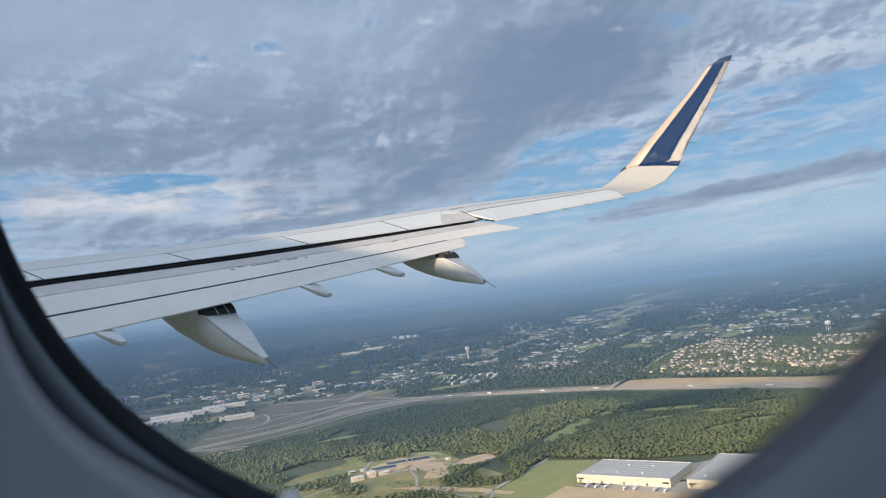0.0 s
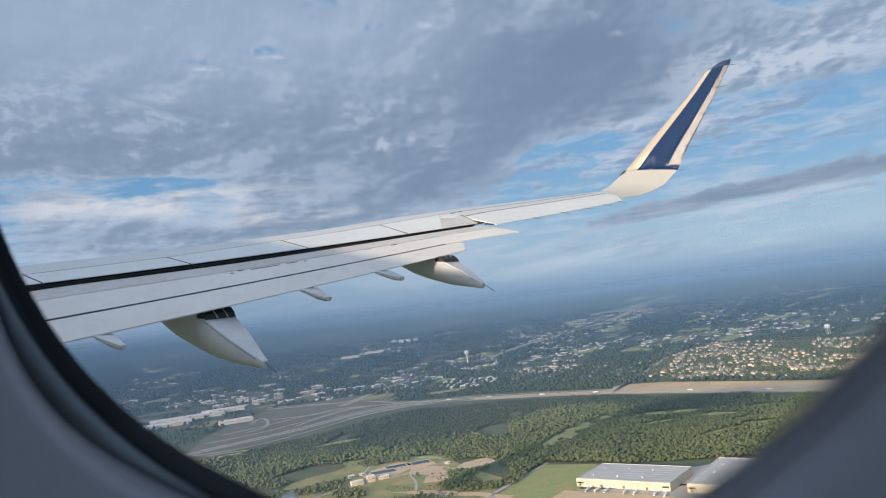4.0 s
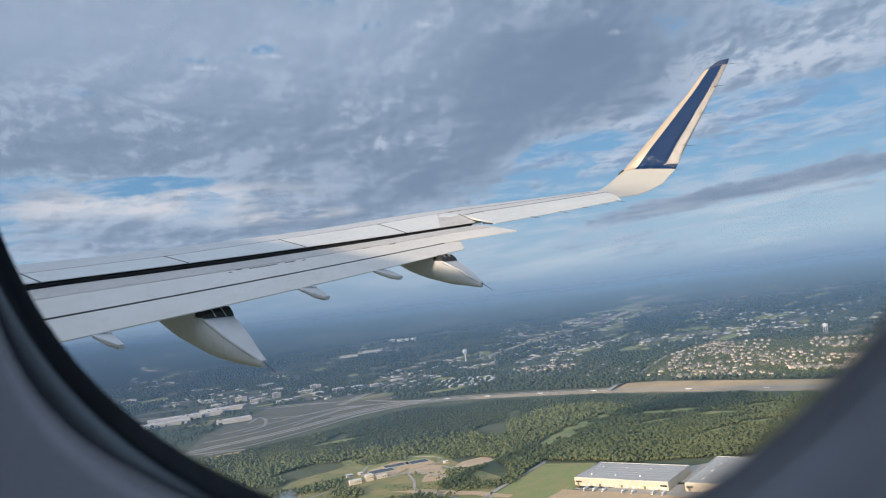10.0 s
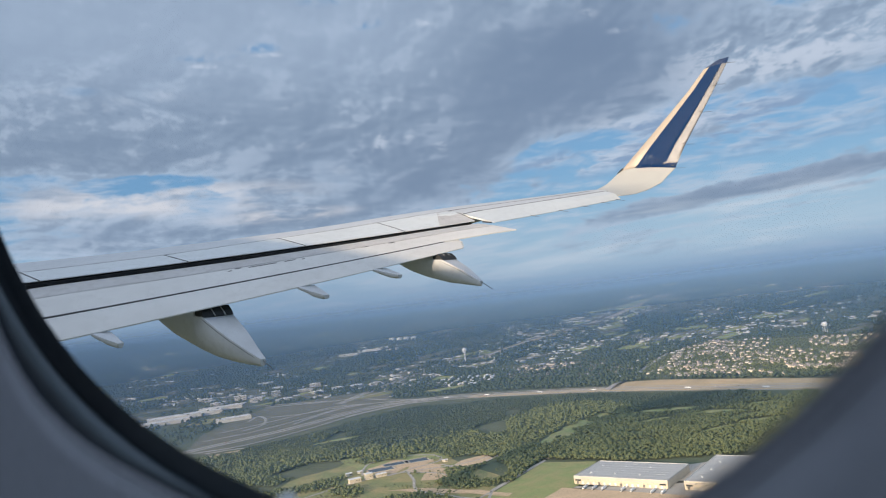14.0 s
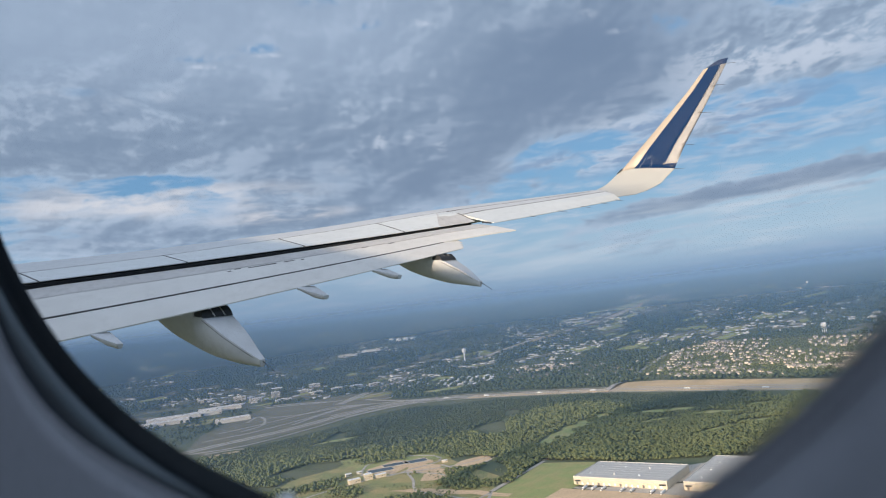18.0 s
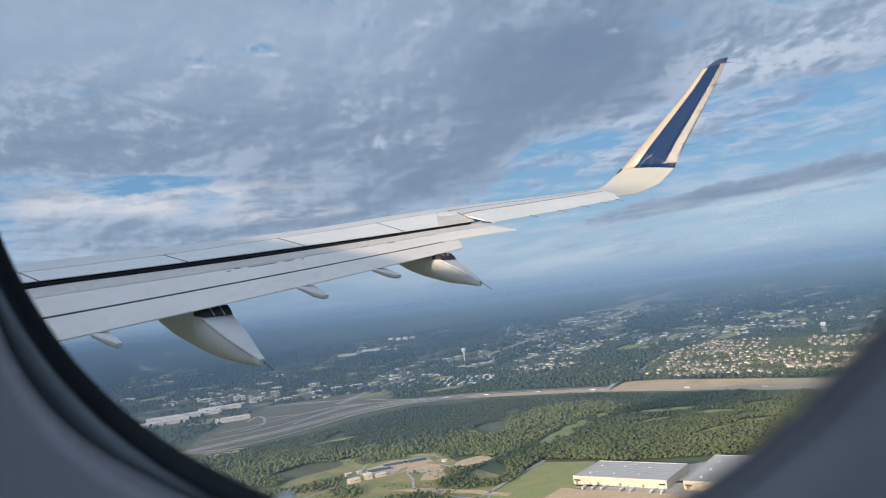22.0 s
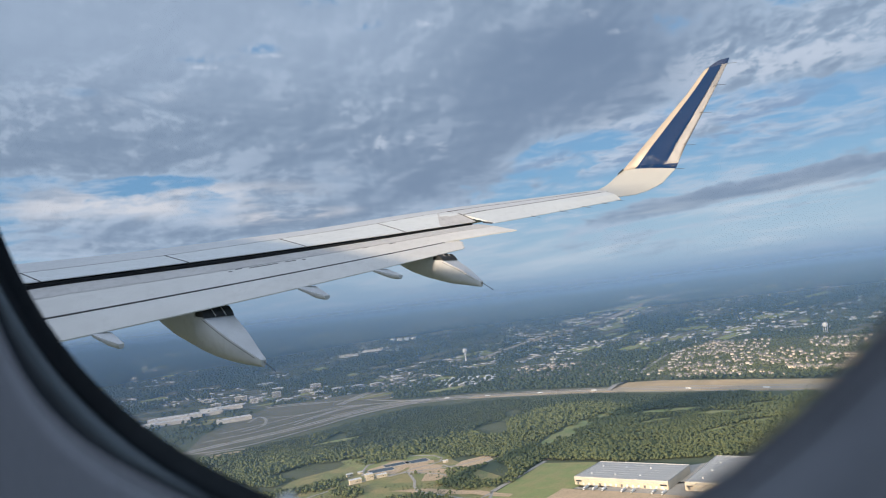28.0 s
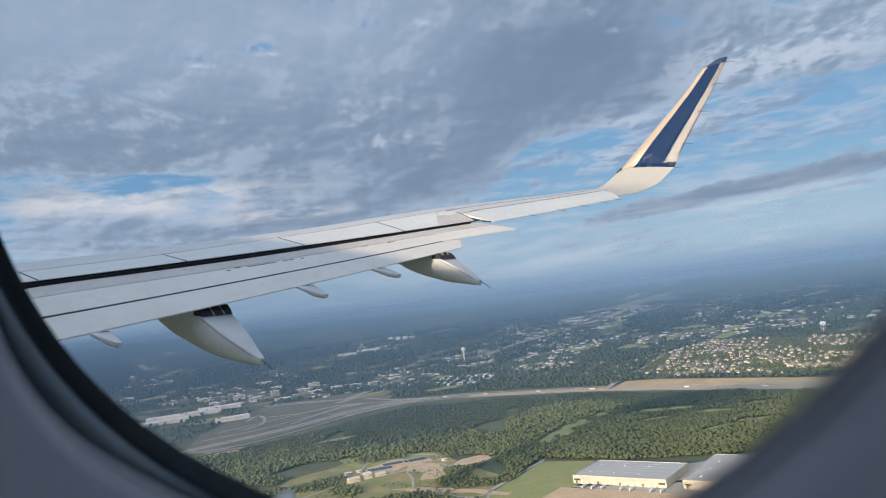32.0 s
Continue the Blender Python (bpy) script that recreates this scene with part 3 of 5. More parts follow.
def fairing(x, keel, top, wide, n=26, wick=True):
    """A canoe-shaped flap track fairing with a flat sloping tail; rows of (metres behind the spoilers, metres below)."""
    s = []
    d0, d1, front = keel[0][0], keel[-1][0], top[0][0]
    ds = sorted([d0 + (d1 - d0) * i / n for i in range(n + 1)] + [front - 0.19, front - 0.178, front - 0.012, front])
    for d in ds:
        low = along(keel, d)
        high = along(top, d) if d >= front else along(top, front) + (0.02 if not wick else -0.11 if d < front - 0.18 else 0.012)
        high = min(high, low - 0.04)
        f = (d - d0) / (d1 - d0)
        hw = along(wide, d) * (min(1.0, (f * 3 + 0.05) ** 0.6) if wick else 1.0)
        h = low - high
        o = []
        for du, de in ((-0.97, 0.0), (-1.0, 0.06), (-0.99, 0.35), (-0.88, 0.65), (-0.6, 0.88), (-0.22, 1.0), (0.22, 1.0), (0.6, 0.88), (0.88, 0.65), (0.99, 0.35), (1.0, 0.06), (0.97, 0.0)):
            o.append(Vector((x + du * hw, te_y(x) - d, te_z(x) - high - de * h)))
        s.append(o)
    ob = solid("flap_track_fairing", s, "fairing_paint", wing, "off-white canoe-shaped flap track fairing", True)
    md = ob.modifiers.new("edge", "EDGE_SPLIT")
    md.split_angle = radians(38)
    if wick:
        y, z = te_y(x) - d1, te_z(x) - keel[-1][1]
        rod("static_wick", (x, y + 0.03, z + 0.09), (x + 0.05, y - 0.2, z - 0.04), 0.007, 0.004, "seal", wing, "thin dark static wick")
        for k in (-1.006, 1.006):
            line = [(along(wide, d) * k, d) for d in stations(front + 0.03, d1 - 0.12, 8)]
            pts = [Vector((x + u, te_y(x) - d, te_z(x) - along(top, d) - 0.03)) for u, d in line]
            solid("fairing_seam", [[p + Vector((0.003 * math.copysign(1, k), 0, 0.0025)), p + Vector((0.003 * math.copysign(1, k), 0, -0.0025)), p + Vector((-0.02 * math.copysign(1, k), 0, -0.004)), p + Vector((-0.02 * math.copysign(1, k), 0, 0.004))] for p in pts], "seal", wing, "dark seam along the fairing")
    # near-black block painted as the recess's shade, with rods ahead of the flat tail
    if wick:
        c = Vector((x, te_y(x) - front + 0.09, te_z(x) - along(top, front) - 0.014))
        tall = 0.125 if along(wide, front) > 0.22 else 0.10
        hw = along(wide, front) * 0.95
        solid("recess_shade", [[c + Vector((u, y, z)) for y, z in ((-0.15, 0.0), (0.085, 0.0), (0.085, tall), (-0.02, tall), (-0.10, tall * 0.55))] for u in (-hw, hw)], "dark_cove", wing, "near-black block painted as the shade in the fairing recess", False, 0.004)
        for k in (-0.3, 0.35):
            q = c + Vector((k * along(wide, front), -0.03, tall))
            rod("actuator_rod", q, q + Vector((0.02, -0.125, -0.115)), 0.010, 0.010, "flap_edge", wing, "grey actuator rod")
    return ob


F1_KEEL = [(-1.1, 0.62), (-0.23, 0.87), (0.45, 1.08), (1.0, 1.18), (1.39, 1.23), (1.95, 1.25), (2.44, 1.235)]
F1_TOP = [(1.31, 0.655), (1.81, 0.87), (2.2, 1.04), (2.44, 1.135)]
F1_WIDE = [(-1.1, 0.2), (0.6, 0.27), (1.31, 0.25), (1.81, 0.19), (2.2, 0.095), (2.44, 0.04)]
F2_X = 11.1
F2_KEEL = [(-1.0, 0.42), (-0.21, 0.58), (0.16, 0.71), (0.58, 0.8), (1.12, 0.87), (1.78, 0.89)]
F2_TOP = [(1.02, 0.46), (1.39, 0.60), (1.78, 0.80)]
F2_WIDE = [(-1.0, 0.16), (0.5, 0.21), (1.02, 0.2), (1.39, 0.13), (1.6, 0.08), (1.78, 0.035)]
fairing(7.12, F1_KEEL, F1_TOP, F1_WIDE)
fairing(F2_X, F2_KEEL, F2_TOP, F2_WIDE)
fairing(3.4, [(d + 0.3, e + 0.12) for d, e in F1_KEEL], [(d + 0.3, e + 0.12) for d, e in F1_TOP], [(d + 0.3, w_) for d, w_ in F1_WIDE])
for x, d, e, hw in ((5.58, 2.15, 0.71, 0.12), (8.44, 1.75, 0.625, 0.165), (9.76, 1.58, 0.545, 0.15)):
    d0, e0 = 1.3 * flap_size(x), 0.468 * flap_drop(x)
    keel = [(d0 - 0.25, e0 + 0.01), (d0 - 0.10, e0 + 0.04), (d0 + 0.04, e0 + 0.085), (d0 + 0.55 * (d - d0), e0 + 0.78 * (e - e0) + 0.03), (d - 0.08, e + 0.006), (d, e)]
    fairing(x, keel, [(d0 - 0.02, e0 + 0.004), (d, e - 0.06)], [(d0 - 0.3, 0.6 * hw), (d0, hw), (d0 + 0.5 * (d - d0), 0.68 * hw), (d - 0.05, 0.36 * hw), (d, 0.3 * hw)], 18, False)

# winglet: leading edge stripe, blue panel, bare rear edge
BLADE = [
    ((16.40, 9.00, 0.54), (16.40, 7.68, 0.51)), ((16.62, 8.82, 0.59), (16.75, 7.50, 0.56)), ((16.85, 8.62, 0.64), (17.03, 7.34, 0.66)), ((17.05, 8.40, 0.80), (17.28, 7.14, 0.82)),
    ((17.20, 8.10, 1.12), (17.48, 6.90, 1.16)), ((17.36, 7.72, 1.62), (17.62, 6.73, 1.70)), ((17.60, 7.22, 2.30), (17.80, 6.43, 2.42)),
    ((17.80, 6.80, 2.88), (17.97, 6.19, 3.04)), ((17.96, 6.48, 3.40), (18.09, 6.01, 3.52)), ((18.04, 6.22, 3.58), (18.11, 5.98, 3.64)),
]


# the foot of the winglet, up to where the bare rear edge begins
BLADE.insert(5, tuple(tuple(Vector(a).lerp(Vector(b), 0.24)) for a, b in zip(BLADE[4], BLADE[5])))


def blade(name, rows, u0, u1, mat, label, thick=0.075):
    s = []
    for le, te in rows:
        le, te = Vector(le), Vector(te)
        along = te - le
        i = BLADE.index((tuple(le), tuple(te))) if (tuple(le), tuple(te)) in BLADE else 0
        lo, hi = BLADE[max(i - 1, 0)], BLADE[min(i + 1, len(BLADE) - 1)]
        side = along.cross(Vector(hi[0]) - Vector(lo[0])).normalized()
        us = [u0 + (u1 - u0) * k / 4 for k in range(5)]
        prof = [0.5 * thick * along.length * 2.6 * math.sqrt(max(0.0, u)) * (1 - u) * (1 if u > 0.01 else 0) + 0.006 for u in us]
        s.append([le + along * u + side * p for u, p in zip(us, prof)] + [le + along * u - side * p for u, p in zip(reversed(us), reversed(prof))])
    ob = solid(name, s, mat, wing, label, True)
    md = ob.modifiers.new("edge", "EDGE_SPLIT")
    md.split_angle = radians(40)
    return ob


base_rows, top_rows = BLADE[:5], BLADE[4:]
solid("winglet_root_lamp", [[Vector((17.155, 8.17, 1.05)), Vector((17.19, 8.17, 1.06)), Vector((17.16, 8.18, 1.075))], [Vector((17.17, 8.05, 1.15)), Vector((17.205, 8.05, 1.16)), Vector((17.175, 8.06, 1.185))]], "dark_cove", wing, "small dark lamp lens at the winglet root")
blade("winglet_root", base_rows, 0.0, 1.0, "winglet_cream", "cream curved winglet root")
blade("winglet_leading_edge", top_rows[:-1], 0.0, 0.25, "winglet_stripe", "cream leading edge stripe")
blade("winglet_foot", top_rows[:2], 0.25, 1.0, "winglet_blue", "dark blue foot of the winglet with white dots")
blade("winglet_panel", top_rows[1:-1], 0.25, 0.78, "winglet_blue", "glossy dark blue winglet panel")
blade("winglet_trailing_edge", top_rows[1:-1], 0.78, 1.0, "polished_metal", "bright worn rear edge of the winglet")
blade("winglet_tip", top_rows[-2:], 0.0, 1.0, "winglet_blue", "dark blue winglet tip")
lo, hi = BLADE[4], BLADE[6]
for u, v in ((0.33, 0.12), (0.32, 0.19), (0.33, 0.27), (0.34, 0.36), (0.33, 0.46), (0.31, 0.54), (0.37, 0.50), (0.40, 0.51), (0.38, 0.56), (0.41, 0.57), (0.39, 0.62), (0.42, 0.63), (0.47, 0.41), (0.53, 0.26), (0.53, 0.19), (0.51, 0.13), (0.52, 0.08), (0.60, 0.38)):
    a = Vector(lo[0]).lerp(Vector(lo[1]), u)
    b = Vector(hi[0]).lerp(Vector(hi[1]), u)
    p = a.lerp(b, v)
    side = (Vector(lo[1]) - Vector(lo[0])).cross(Vector(hi[0]) - Vector(lo[0])).normalized()
    if side.x > 0:
        side = -side
    ln = (Vector(lo[1]) - Vector(lo[0])).lerp(Vector(hi[1]) - Vector(hi[0]), v).length
    p += side * (0.5 * 0.075 * ln * 2.6 * math.sqrt(u) * (1 - u) + 0.0065)
    rod("star_dot", p, p + side * 0.004, 0.008, 0.008, "white_paint", wing, "small white painted dot")


def on_blade(u, v):
    """A point on the winglet's inner skin: u of the way back, v of the way from its foot to its tip."""
    rows = [BLADE[4]] + BLADE[6:]
    q = v * (len(rows) - 2)
    i = min(int(q), len(rows) - 3)
    (a0, b0), (a1, b1) = rows[i], rows[i + 1]
    a, b = Vector(a0).lerp(Vector(a1), q - i), Vector(b0).lerp(Vector(b1), q - i)
    out = (b - a).cross(Vector(a1) - Vector(a0)).normalized()
    out = -out if out.x > 0 else out
    return a.lerp(b, u) + out * (0.5 * 0.075 * (b - a).length * 2.6 * math.sqrt(u) * (1 - u) + 0.008), out


for name, mat, label, wide_by, line in (
    ("panel_line", "flap_edge", "fine pale panel line", 0.001, [(0.26, 0.17), (0.45, 0.13), (0.70, 0.085), (0.86, 0.06)]),
    ("panel_joint", "seal", "fine dark joint before the rear edge", 0.003, [(0.775, 0.16), (0.775, 0.4), (0.775, 0.7), (0.775, 0.97)]),
    ("bare_corner", "polished_metal", "polished bare corner of the rear edge", 0.010, [(0.74, 0.055), (0.76, 0.058), (0.82, 0.062), (0.90, 0.068)]),
):
    s = []
    for u, v in line:
        p, out = on_blade(u, v)
        z = Vector((0, 0, wide_by))
        s.append([p - z, p + z, p + z - out * 0.006, p - z - out * 0.006])
    solid(name, s, mat, wing, label)
for v in (0.03, 0.26, 0.51, 0.75):
    p, out = on_blade(0.93, v)
    part("wick_mount", box_bm(0.014, 0.07, 0.02, 0.004, tuple(p - Vector((0, 0, 0.014)))), "polished_metal", wing, "small bright static wick mount")
for i in (4, 6, 7, 8, 9):
    te = Vector(BLADE[i][1])
    rod("static_wick", te + Vector((0, 0.02, 0)), te + Vector((0.05, -0.2, 0.0)), 0.006, 0.003, "seal", wing, "thin dark static wick")
for x in (13.6, 14.4, 15.1, 15.7, 16.2):
    c = 0.40 - 0.36 * (x - 12.95) / 3.5
    rod("static_wick", wp(x, c - 0.02, 0.02), wp(x, c + 0.2, 0.05), 0.006, 0.003, "seal", wing, "thin dark static wick")

# fuselage tube with a plate round the window
FC = Vector((-0.22, 0, -0.3))
FR = 1.99


def tube(y, r, dz=0.0, n=72):
    return [Vector((FC.x + r * math.cos(2 * math.pi * k / n), y, FC.z + dz + r * math.sin(2 * math.pi * k / n))) for k in range(n)]


rows = [(27.0, 0.05, -0.6), (26.6, 0.5, -0.55), (25.6, 1.05, -0.42), (24.0, 1.6, -0.2), (21.8, 1.93, -0.03), (20.0, FR, 0), (12.0, FR, 0), (4.0, FR, 0), (0.62, FR, 0),
        (-0.3, FR, 0), (-6.0, FR, 0), (-10.0, 1.85, 0.12), (-14.0, 1.3, 0.6), (-18.0, 0.45, 1.2), (-18.8, 0.1, 1.35)]
verts, faces = loft([tube(*r) for r in rows])
keep = []
for f in faces:
    c = sum((verts[i] for i in f), Vector()) / len(f)
    if -0.3 < c.y < 0.62 and c.x > 0 and -0.26 < c.z < 0.46:
        continue
    keep.append(f)
link_mesh("fuselage", verts, keep, "white_paint", airliner, "white fuselage skin", True)


def oval(cy, cz, hw, hh, x, n=72, power=3.0):
    o = []
    for k in range(n):
        a = 2 * math.pi * k / n
        c, s = math.cos(a), math.sin(a)
        o.append(Vector((1.66 + x, cy + hw * math.copysign(abs(c) ** (2 / power), c), cz + hh * math.copysign(abs(s) ** (2 / power), s))))
    return o


def rings(name, sections, mat, label):
    verts, faces = loft(sections, True, False)
    n = len(sections[0])
    m = len(sections)
    faces += [((m - 1) * n + j, (m - 1) * n + (j + 1) % n, (j + 1) % n, j) for j in range(n)]
    return link_mesh(name, verts, faces, mat, airliner, label, True)


# outer plate, window rubber, reveal and cabin panel
def lip(which, grow=0.0, back=0.0):
    """The window's outlines: panel edge, panel seal, reveal and glass."""
    cy, hw, cz, hh, x = {"panel": (0.0859, 0.0971, 0.1058, 0.1413, 0.045), "thin": (0.06, 0.163, 0.075, 0.116, 0.048), "thick": (0.097, 0.179, 0.103, 0.150, 0.064), "glass": (0.104, 0.178, 0.117, 0.164, 0.07)}[which]
    pts = oval(cy, cz, hw + grow, hh + grow, x + back, 96, 3.08 if which == "panel" else 2.2)
    for p in pts:
        if p.z > cz:
            p.z = cz + (p.z - cz) * 1.5
    return pts


rings("window_frame", [oval(0.16, 0.10, 0.40, 0.38, 0.083), oval(0.16, 0.10, 0.48, 0.46, 0.083), oval(0.16, 0.10, 0.48, 0.46, 0.12), oval(0.18, 0.10, 0.44, 0.42, 0.12)], "white_paint", "white window frame in the skin")
rings("window_seal", [lip("glass"), lip("glass", 0.003, -0.002), lip("thick", 0.004, -0.0005), lip("thick"), lip("thick", 0.02, 0.012), lip("glass", 0.16, 0.012), lip("glass", 0.09, 0.014)], "window_rubber", "black rubber window seal")
rings("window_reveal", [lip("thin", -0.0008), lip("thick", 0.001), lip("thick", 0.012, 0.002), lip("thin", 0.014, 0.001)], "reveal_plastic", "grey plastic window reveal")
rings("panel_seal", [lip("panel", 0.0008, -0.0003), lip("panel", -0.0004, 0.0012), lip("thin", -0.0012), lip("thin", 0.006, 0.001), lip("panel", 0.01, 0.001)], "window_rubber", "thin black seal round the panel opening")
rings("cabin_panel", [lip("panel"), lip("panel", 0.004, -0.0012), lip("panel", 0.04, -0.003), oval(0.1, 0.05, 0.9, 0.8, 0.025, 96, 3.0), oval(0.1, 0.05, 0.9, 0.8, 0.031, 96, 3.0), lip("panel", 0.006, 0.002)], "cabin_plastic", "blue-grey moulded cabin wall panel")

solid("window_vent", [[Vector((1.7265 + 0.002 * k, 0.0937 + 0.0017 * math.cos(j * math.pi / 6) * r, -0.0462 + 0.0017 * math.sin(j * math.pi / 6) * r)) for j in range(12)] for k, r in ((0, 0.5), (0.4, 0.9), (1.5, 1.0))], "steel_white", airliner, "small pale vent stud in the window", True)

pane_mat = bpy.data.materials.new("window_pane")
pane_mat.use_nodes = True
t = Tree(pane_mat.node_tree)
t.add("ShaderNodeOutputMaterial", Surface=t.add("ShaderNodeMixShader", i0=0.008, i1=t.add("ShaderNodeBsdfTransparent").outputs[0], i2=t.add("ShaderNodeBsdfGlossy", Roughness=0.0).outputs[0]).outputs[0])
M["window_pane"] = pane_mat
solid("window_pane", [lip("glass", 0.004, 0.0025), lip("glass", 0.004, 0.0045)], "window_pane", airliner, "clear acrylic window pane").visible_shadow = False

# unseen fill lamp and housing added under the ceiling to brighten the wall panel
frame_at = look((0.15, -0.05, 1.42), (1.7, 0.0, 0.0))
solid("fill_housing", [[frame_at @ Vector((x * k, y * k, z)) for x, y in ((-0.19, -0.5), (0.19, -0.5), (0.19, 0.5), (-0.19, 0.5))] for z, k in ((0.012, 1.0), (0.06, 0.8))], "cabin_plastic", airliner, "pale housing added behind the unseen fill lamp")
lamp = new("cabin_fill", bpy.data.lights.new("cabin_fill", "AREA"))
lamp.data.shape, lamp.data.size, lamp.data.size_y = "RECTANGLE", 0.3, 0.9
lamp.data.energy, lamp.data.color = CABIN_FILL_WATTS, (0.72, 0.86, 1.0)
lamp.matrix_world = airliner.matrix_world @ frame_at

# ---- landscape ----
def land(x, y):
    """Height of the ground, which rises towards the far distance."""
    s = max(0.0, (math.hypot(x, y) - 2400) / 2500)
    return 284 * s ** 1.6


verts, faces = [], []
radii = list(range(0, 2400, 200)) + list(range(2400, 4960, 64))
NSEG = 144
for r in radii:
    for k in range(NSEG):
        a = 2 * math.pi * k / NSEG
        verts.append((r * math.cos(a), r * math.sin(a), land(r, 0)))
for i in range(len(radii) - 1):
    for k in range(NSEG):
        q = (k + 1) % NSEG
        faces.append((i * NSEG + k, i * NSEG + q, (i + 1) * NSEG + q, (i + 1) * NSEG + k))
tagged(link_mesh("ground", verts, faces, "ground", None, "green wooded plain reaching the horizon"), "", "ground", "", "structure")


def patch(name, points, mat, lift, label, steps=7, rough=0.0):
    """A piece of ground cover: an outline laid on the ground, in rings from its middle."""
    n = len(points)
    fine_pts = []
    for i in range(n):
        a, b = Vector(points[i]), Vector(points[(i + 1) % n])
        for k in range(6):
            p = a.lerp(b, k / 6)
            if rough:
                p += Vector((noise.noise((p.x * 0.02, p.y * 0.02, 3)), noise.noise((p.x * 0.02, p.y * 0.02, 9)))) * rough
            fine_pts.append(p)
    c = sum(fine_pts, Vector((0, 0))) / len(fine_pts)
    verts = [(c.x, c.y, land(c.x, c.y) + lift)]
    m = len(fine_pts)
    for s in range(1, steps + 1):
        for p in fine_pts:
            q = c.lerp(p, s / steps)
            verts.append((q.x, q.y, land(q.x, q.y) + lift))
    faces = [(0, 1 + j, 1 + (j + 1) % m) for j in range(m)]
    for s in range(steps - 1):
        for j in range(m):
            k = (j + 1) % m
            faces.append((1 + s * m + j, 1 + (s + 1) * m + j, 1 + (s + 1) * m + k, 1 + s * m + k))
    return tagged(link_mesh(name, verts, faces, mat, None, label), "", name.split("_")[0] if name != "bare_earth" else "earth", "", "structure")


def round_patch(name, x, y, rx, ry, ang, mat, lift, label, rough=0.0):
    c, s = math.cos(radians(ang)), math.sin(radians(ang))
    pts = []
    for k in range(12):
        a = math.pi * k / 6
        u, v = rx * math.cos(a), ry * math.sin(a)
        pts.append((x + u * c - v * s, y + u * s + v * c))
    return patch(name, pts, mat, lift, label, 5, rough)


def smooth_line(points, step=30.0):
    pts = [Vector(p) for p in points]
    pts = [pts[0] * 2 - pts[1]] + pts + [pts[-1] * 2 - pts[-2]]
    out = []
    for i in range(1, len(pts) - 2):
        a, b, c, d = pts[i - 1:i + 3]
        n = max(2, int((c - b).length / step))
        for k in range(n):
            t = k / n
            out.append(0.5 * ((2 * b) + (c - a) * t + (2 * a - 5 * b + 4 * c - d) * t * t + (3 * b - a - 3 * c + d) * t ** 3))
    out.append(pts[-2])
    return out


def road(name, points, width, mat, lift, label, thick=0.0, rise=None):
    line = smooth_line(points)
    secs = []
    for i, p in enumerate(line):
        t = (line[min(i + 1, len(line) - 1)] - line[max(i - 1, 0)]).normalized()
        nrm = Vector((-t.y, t.x)) * width / 2
        up_by = rise(i / (len(line) - 1)) if rise else 0.0
        a, b = p + nrm, p - nrm
        za, zb = land(*a) + lift + up_by, land(*b) + lift + up_by
        lowa = 0.0 if not thick else thick
        secs.append([(a.x, a.y, za), (b.x, b.y, zb), (b.x, b.y, zb - 0.3 - lowa), (a.x, a.y, za - 0.3 - lowa)])
    verts, faces = loft(secs)
    return tagged(link_mesh(name, verts, faces, mat, None, label), "", "road", "", "structure")



HWY = [(-1150, 1250), (-900, 1680), (-688, 1929), (-591, 2012), (-473, 2122), (-361, 2262), (-211, 2390), (-62, 2397), (60, 2366), (462, 2140), (917, 1745), (1400, 1320), (1900, 900)]


def shifted(points, off):
    """A line run beside another one."""
    pts = [Vector(p) for p in points]
    out = []
    for i, p in enumerate(pts):
        t = (pts[min(i + 1, len(pts) - 1)] - pts[max(i - 1, 0)]).normalized()
        out.append(p + Vector((-t.y, t.x)) * off)
    return [tuple(p) for p in out]


# highway with its verges, frontage roads and interchange ramps
DRY = [(440, 2150), (700, 1950), (917, 1735), (1300, 1390), (1390, 1430), (1000, 1850), (780, 2075), (640, 2215), (545, 2260)]
INTER = [(-716, 1923), (-766, 2207), (-748, 2373), (-714, 2524), (-667, 2656), (-508, 2700), (-387, 2744), (-212, 2691), (-222, 2536), (-81, 2413), (-206, 2320), (-336, 2210), (-459, 2056), (-567, 1924), (-620, 1812)]
patch("verge", DRY, "dry_grass", 0.6, "broad dry tan grass field along the highway", 8)
patch("verge", INTER, "worn_grass", 0.6, "worn brownish grass inside the interchange", 9)
road("verge", HWY[-5:], 60, "dry_grass", 0.5, "dry tan grass verge along the highway")
road("highway", shifted(HWY, -13), 15, "concrete", 1.2, "pale concrete highway carriageway")
road("highway", shifted(HWY, 13), 15, "concrete", 1.2, "pale concrete highway carriageway")
road("frontage_road", shifted(HWY[5:], -44), 9, "concrete", 1.0, "narrow pale frontage road")
road("frontage_road", shifted(HWY[5:], 44), 9, "concrete", 1.0, "narrow pale frontage road")
ARTERY = [(-401, 2541), (-361, 2620), (-338, 2689), (-90, 3100), (167, 3290), (408, 3540), (598, 3670), (900, 3900), (1300, 4300)]
road("highway", shifted(ARTERY, 9), 12, "concrete", 1.6, "pale concrete highway carriageway")
road("highway", shifted(ARTERY, -9), 12, "concrete", 1.6, "pale concrete highway carriageway")
road("verge", ARTERY[3:], 44, "dry_grass", 0.6, "dry grass strip along the far highway")
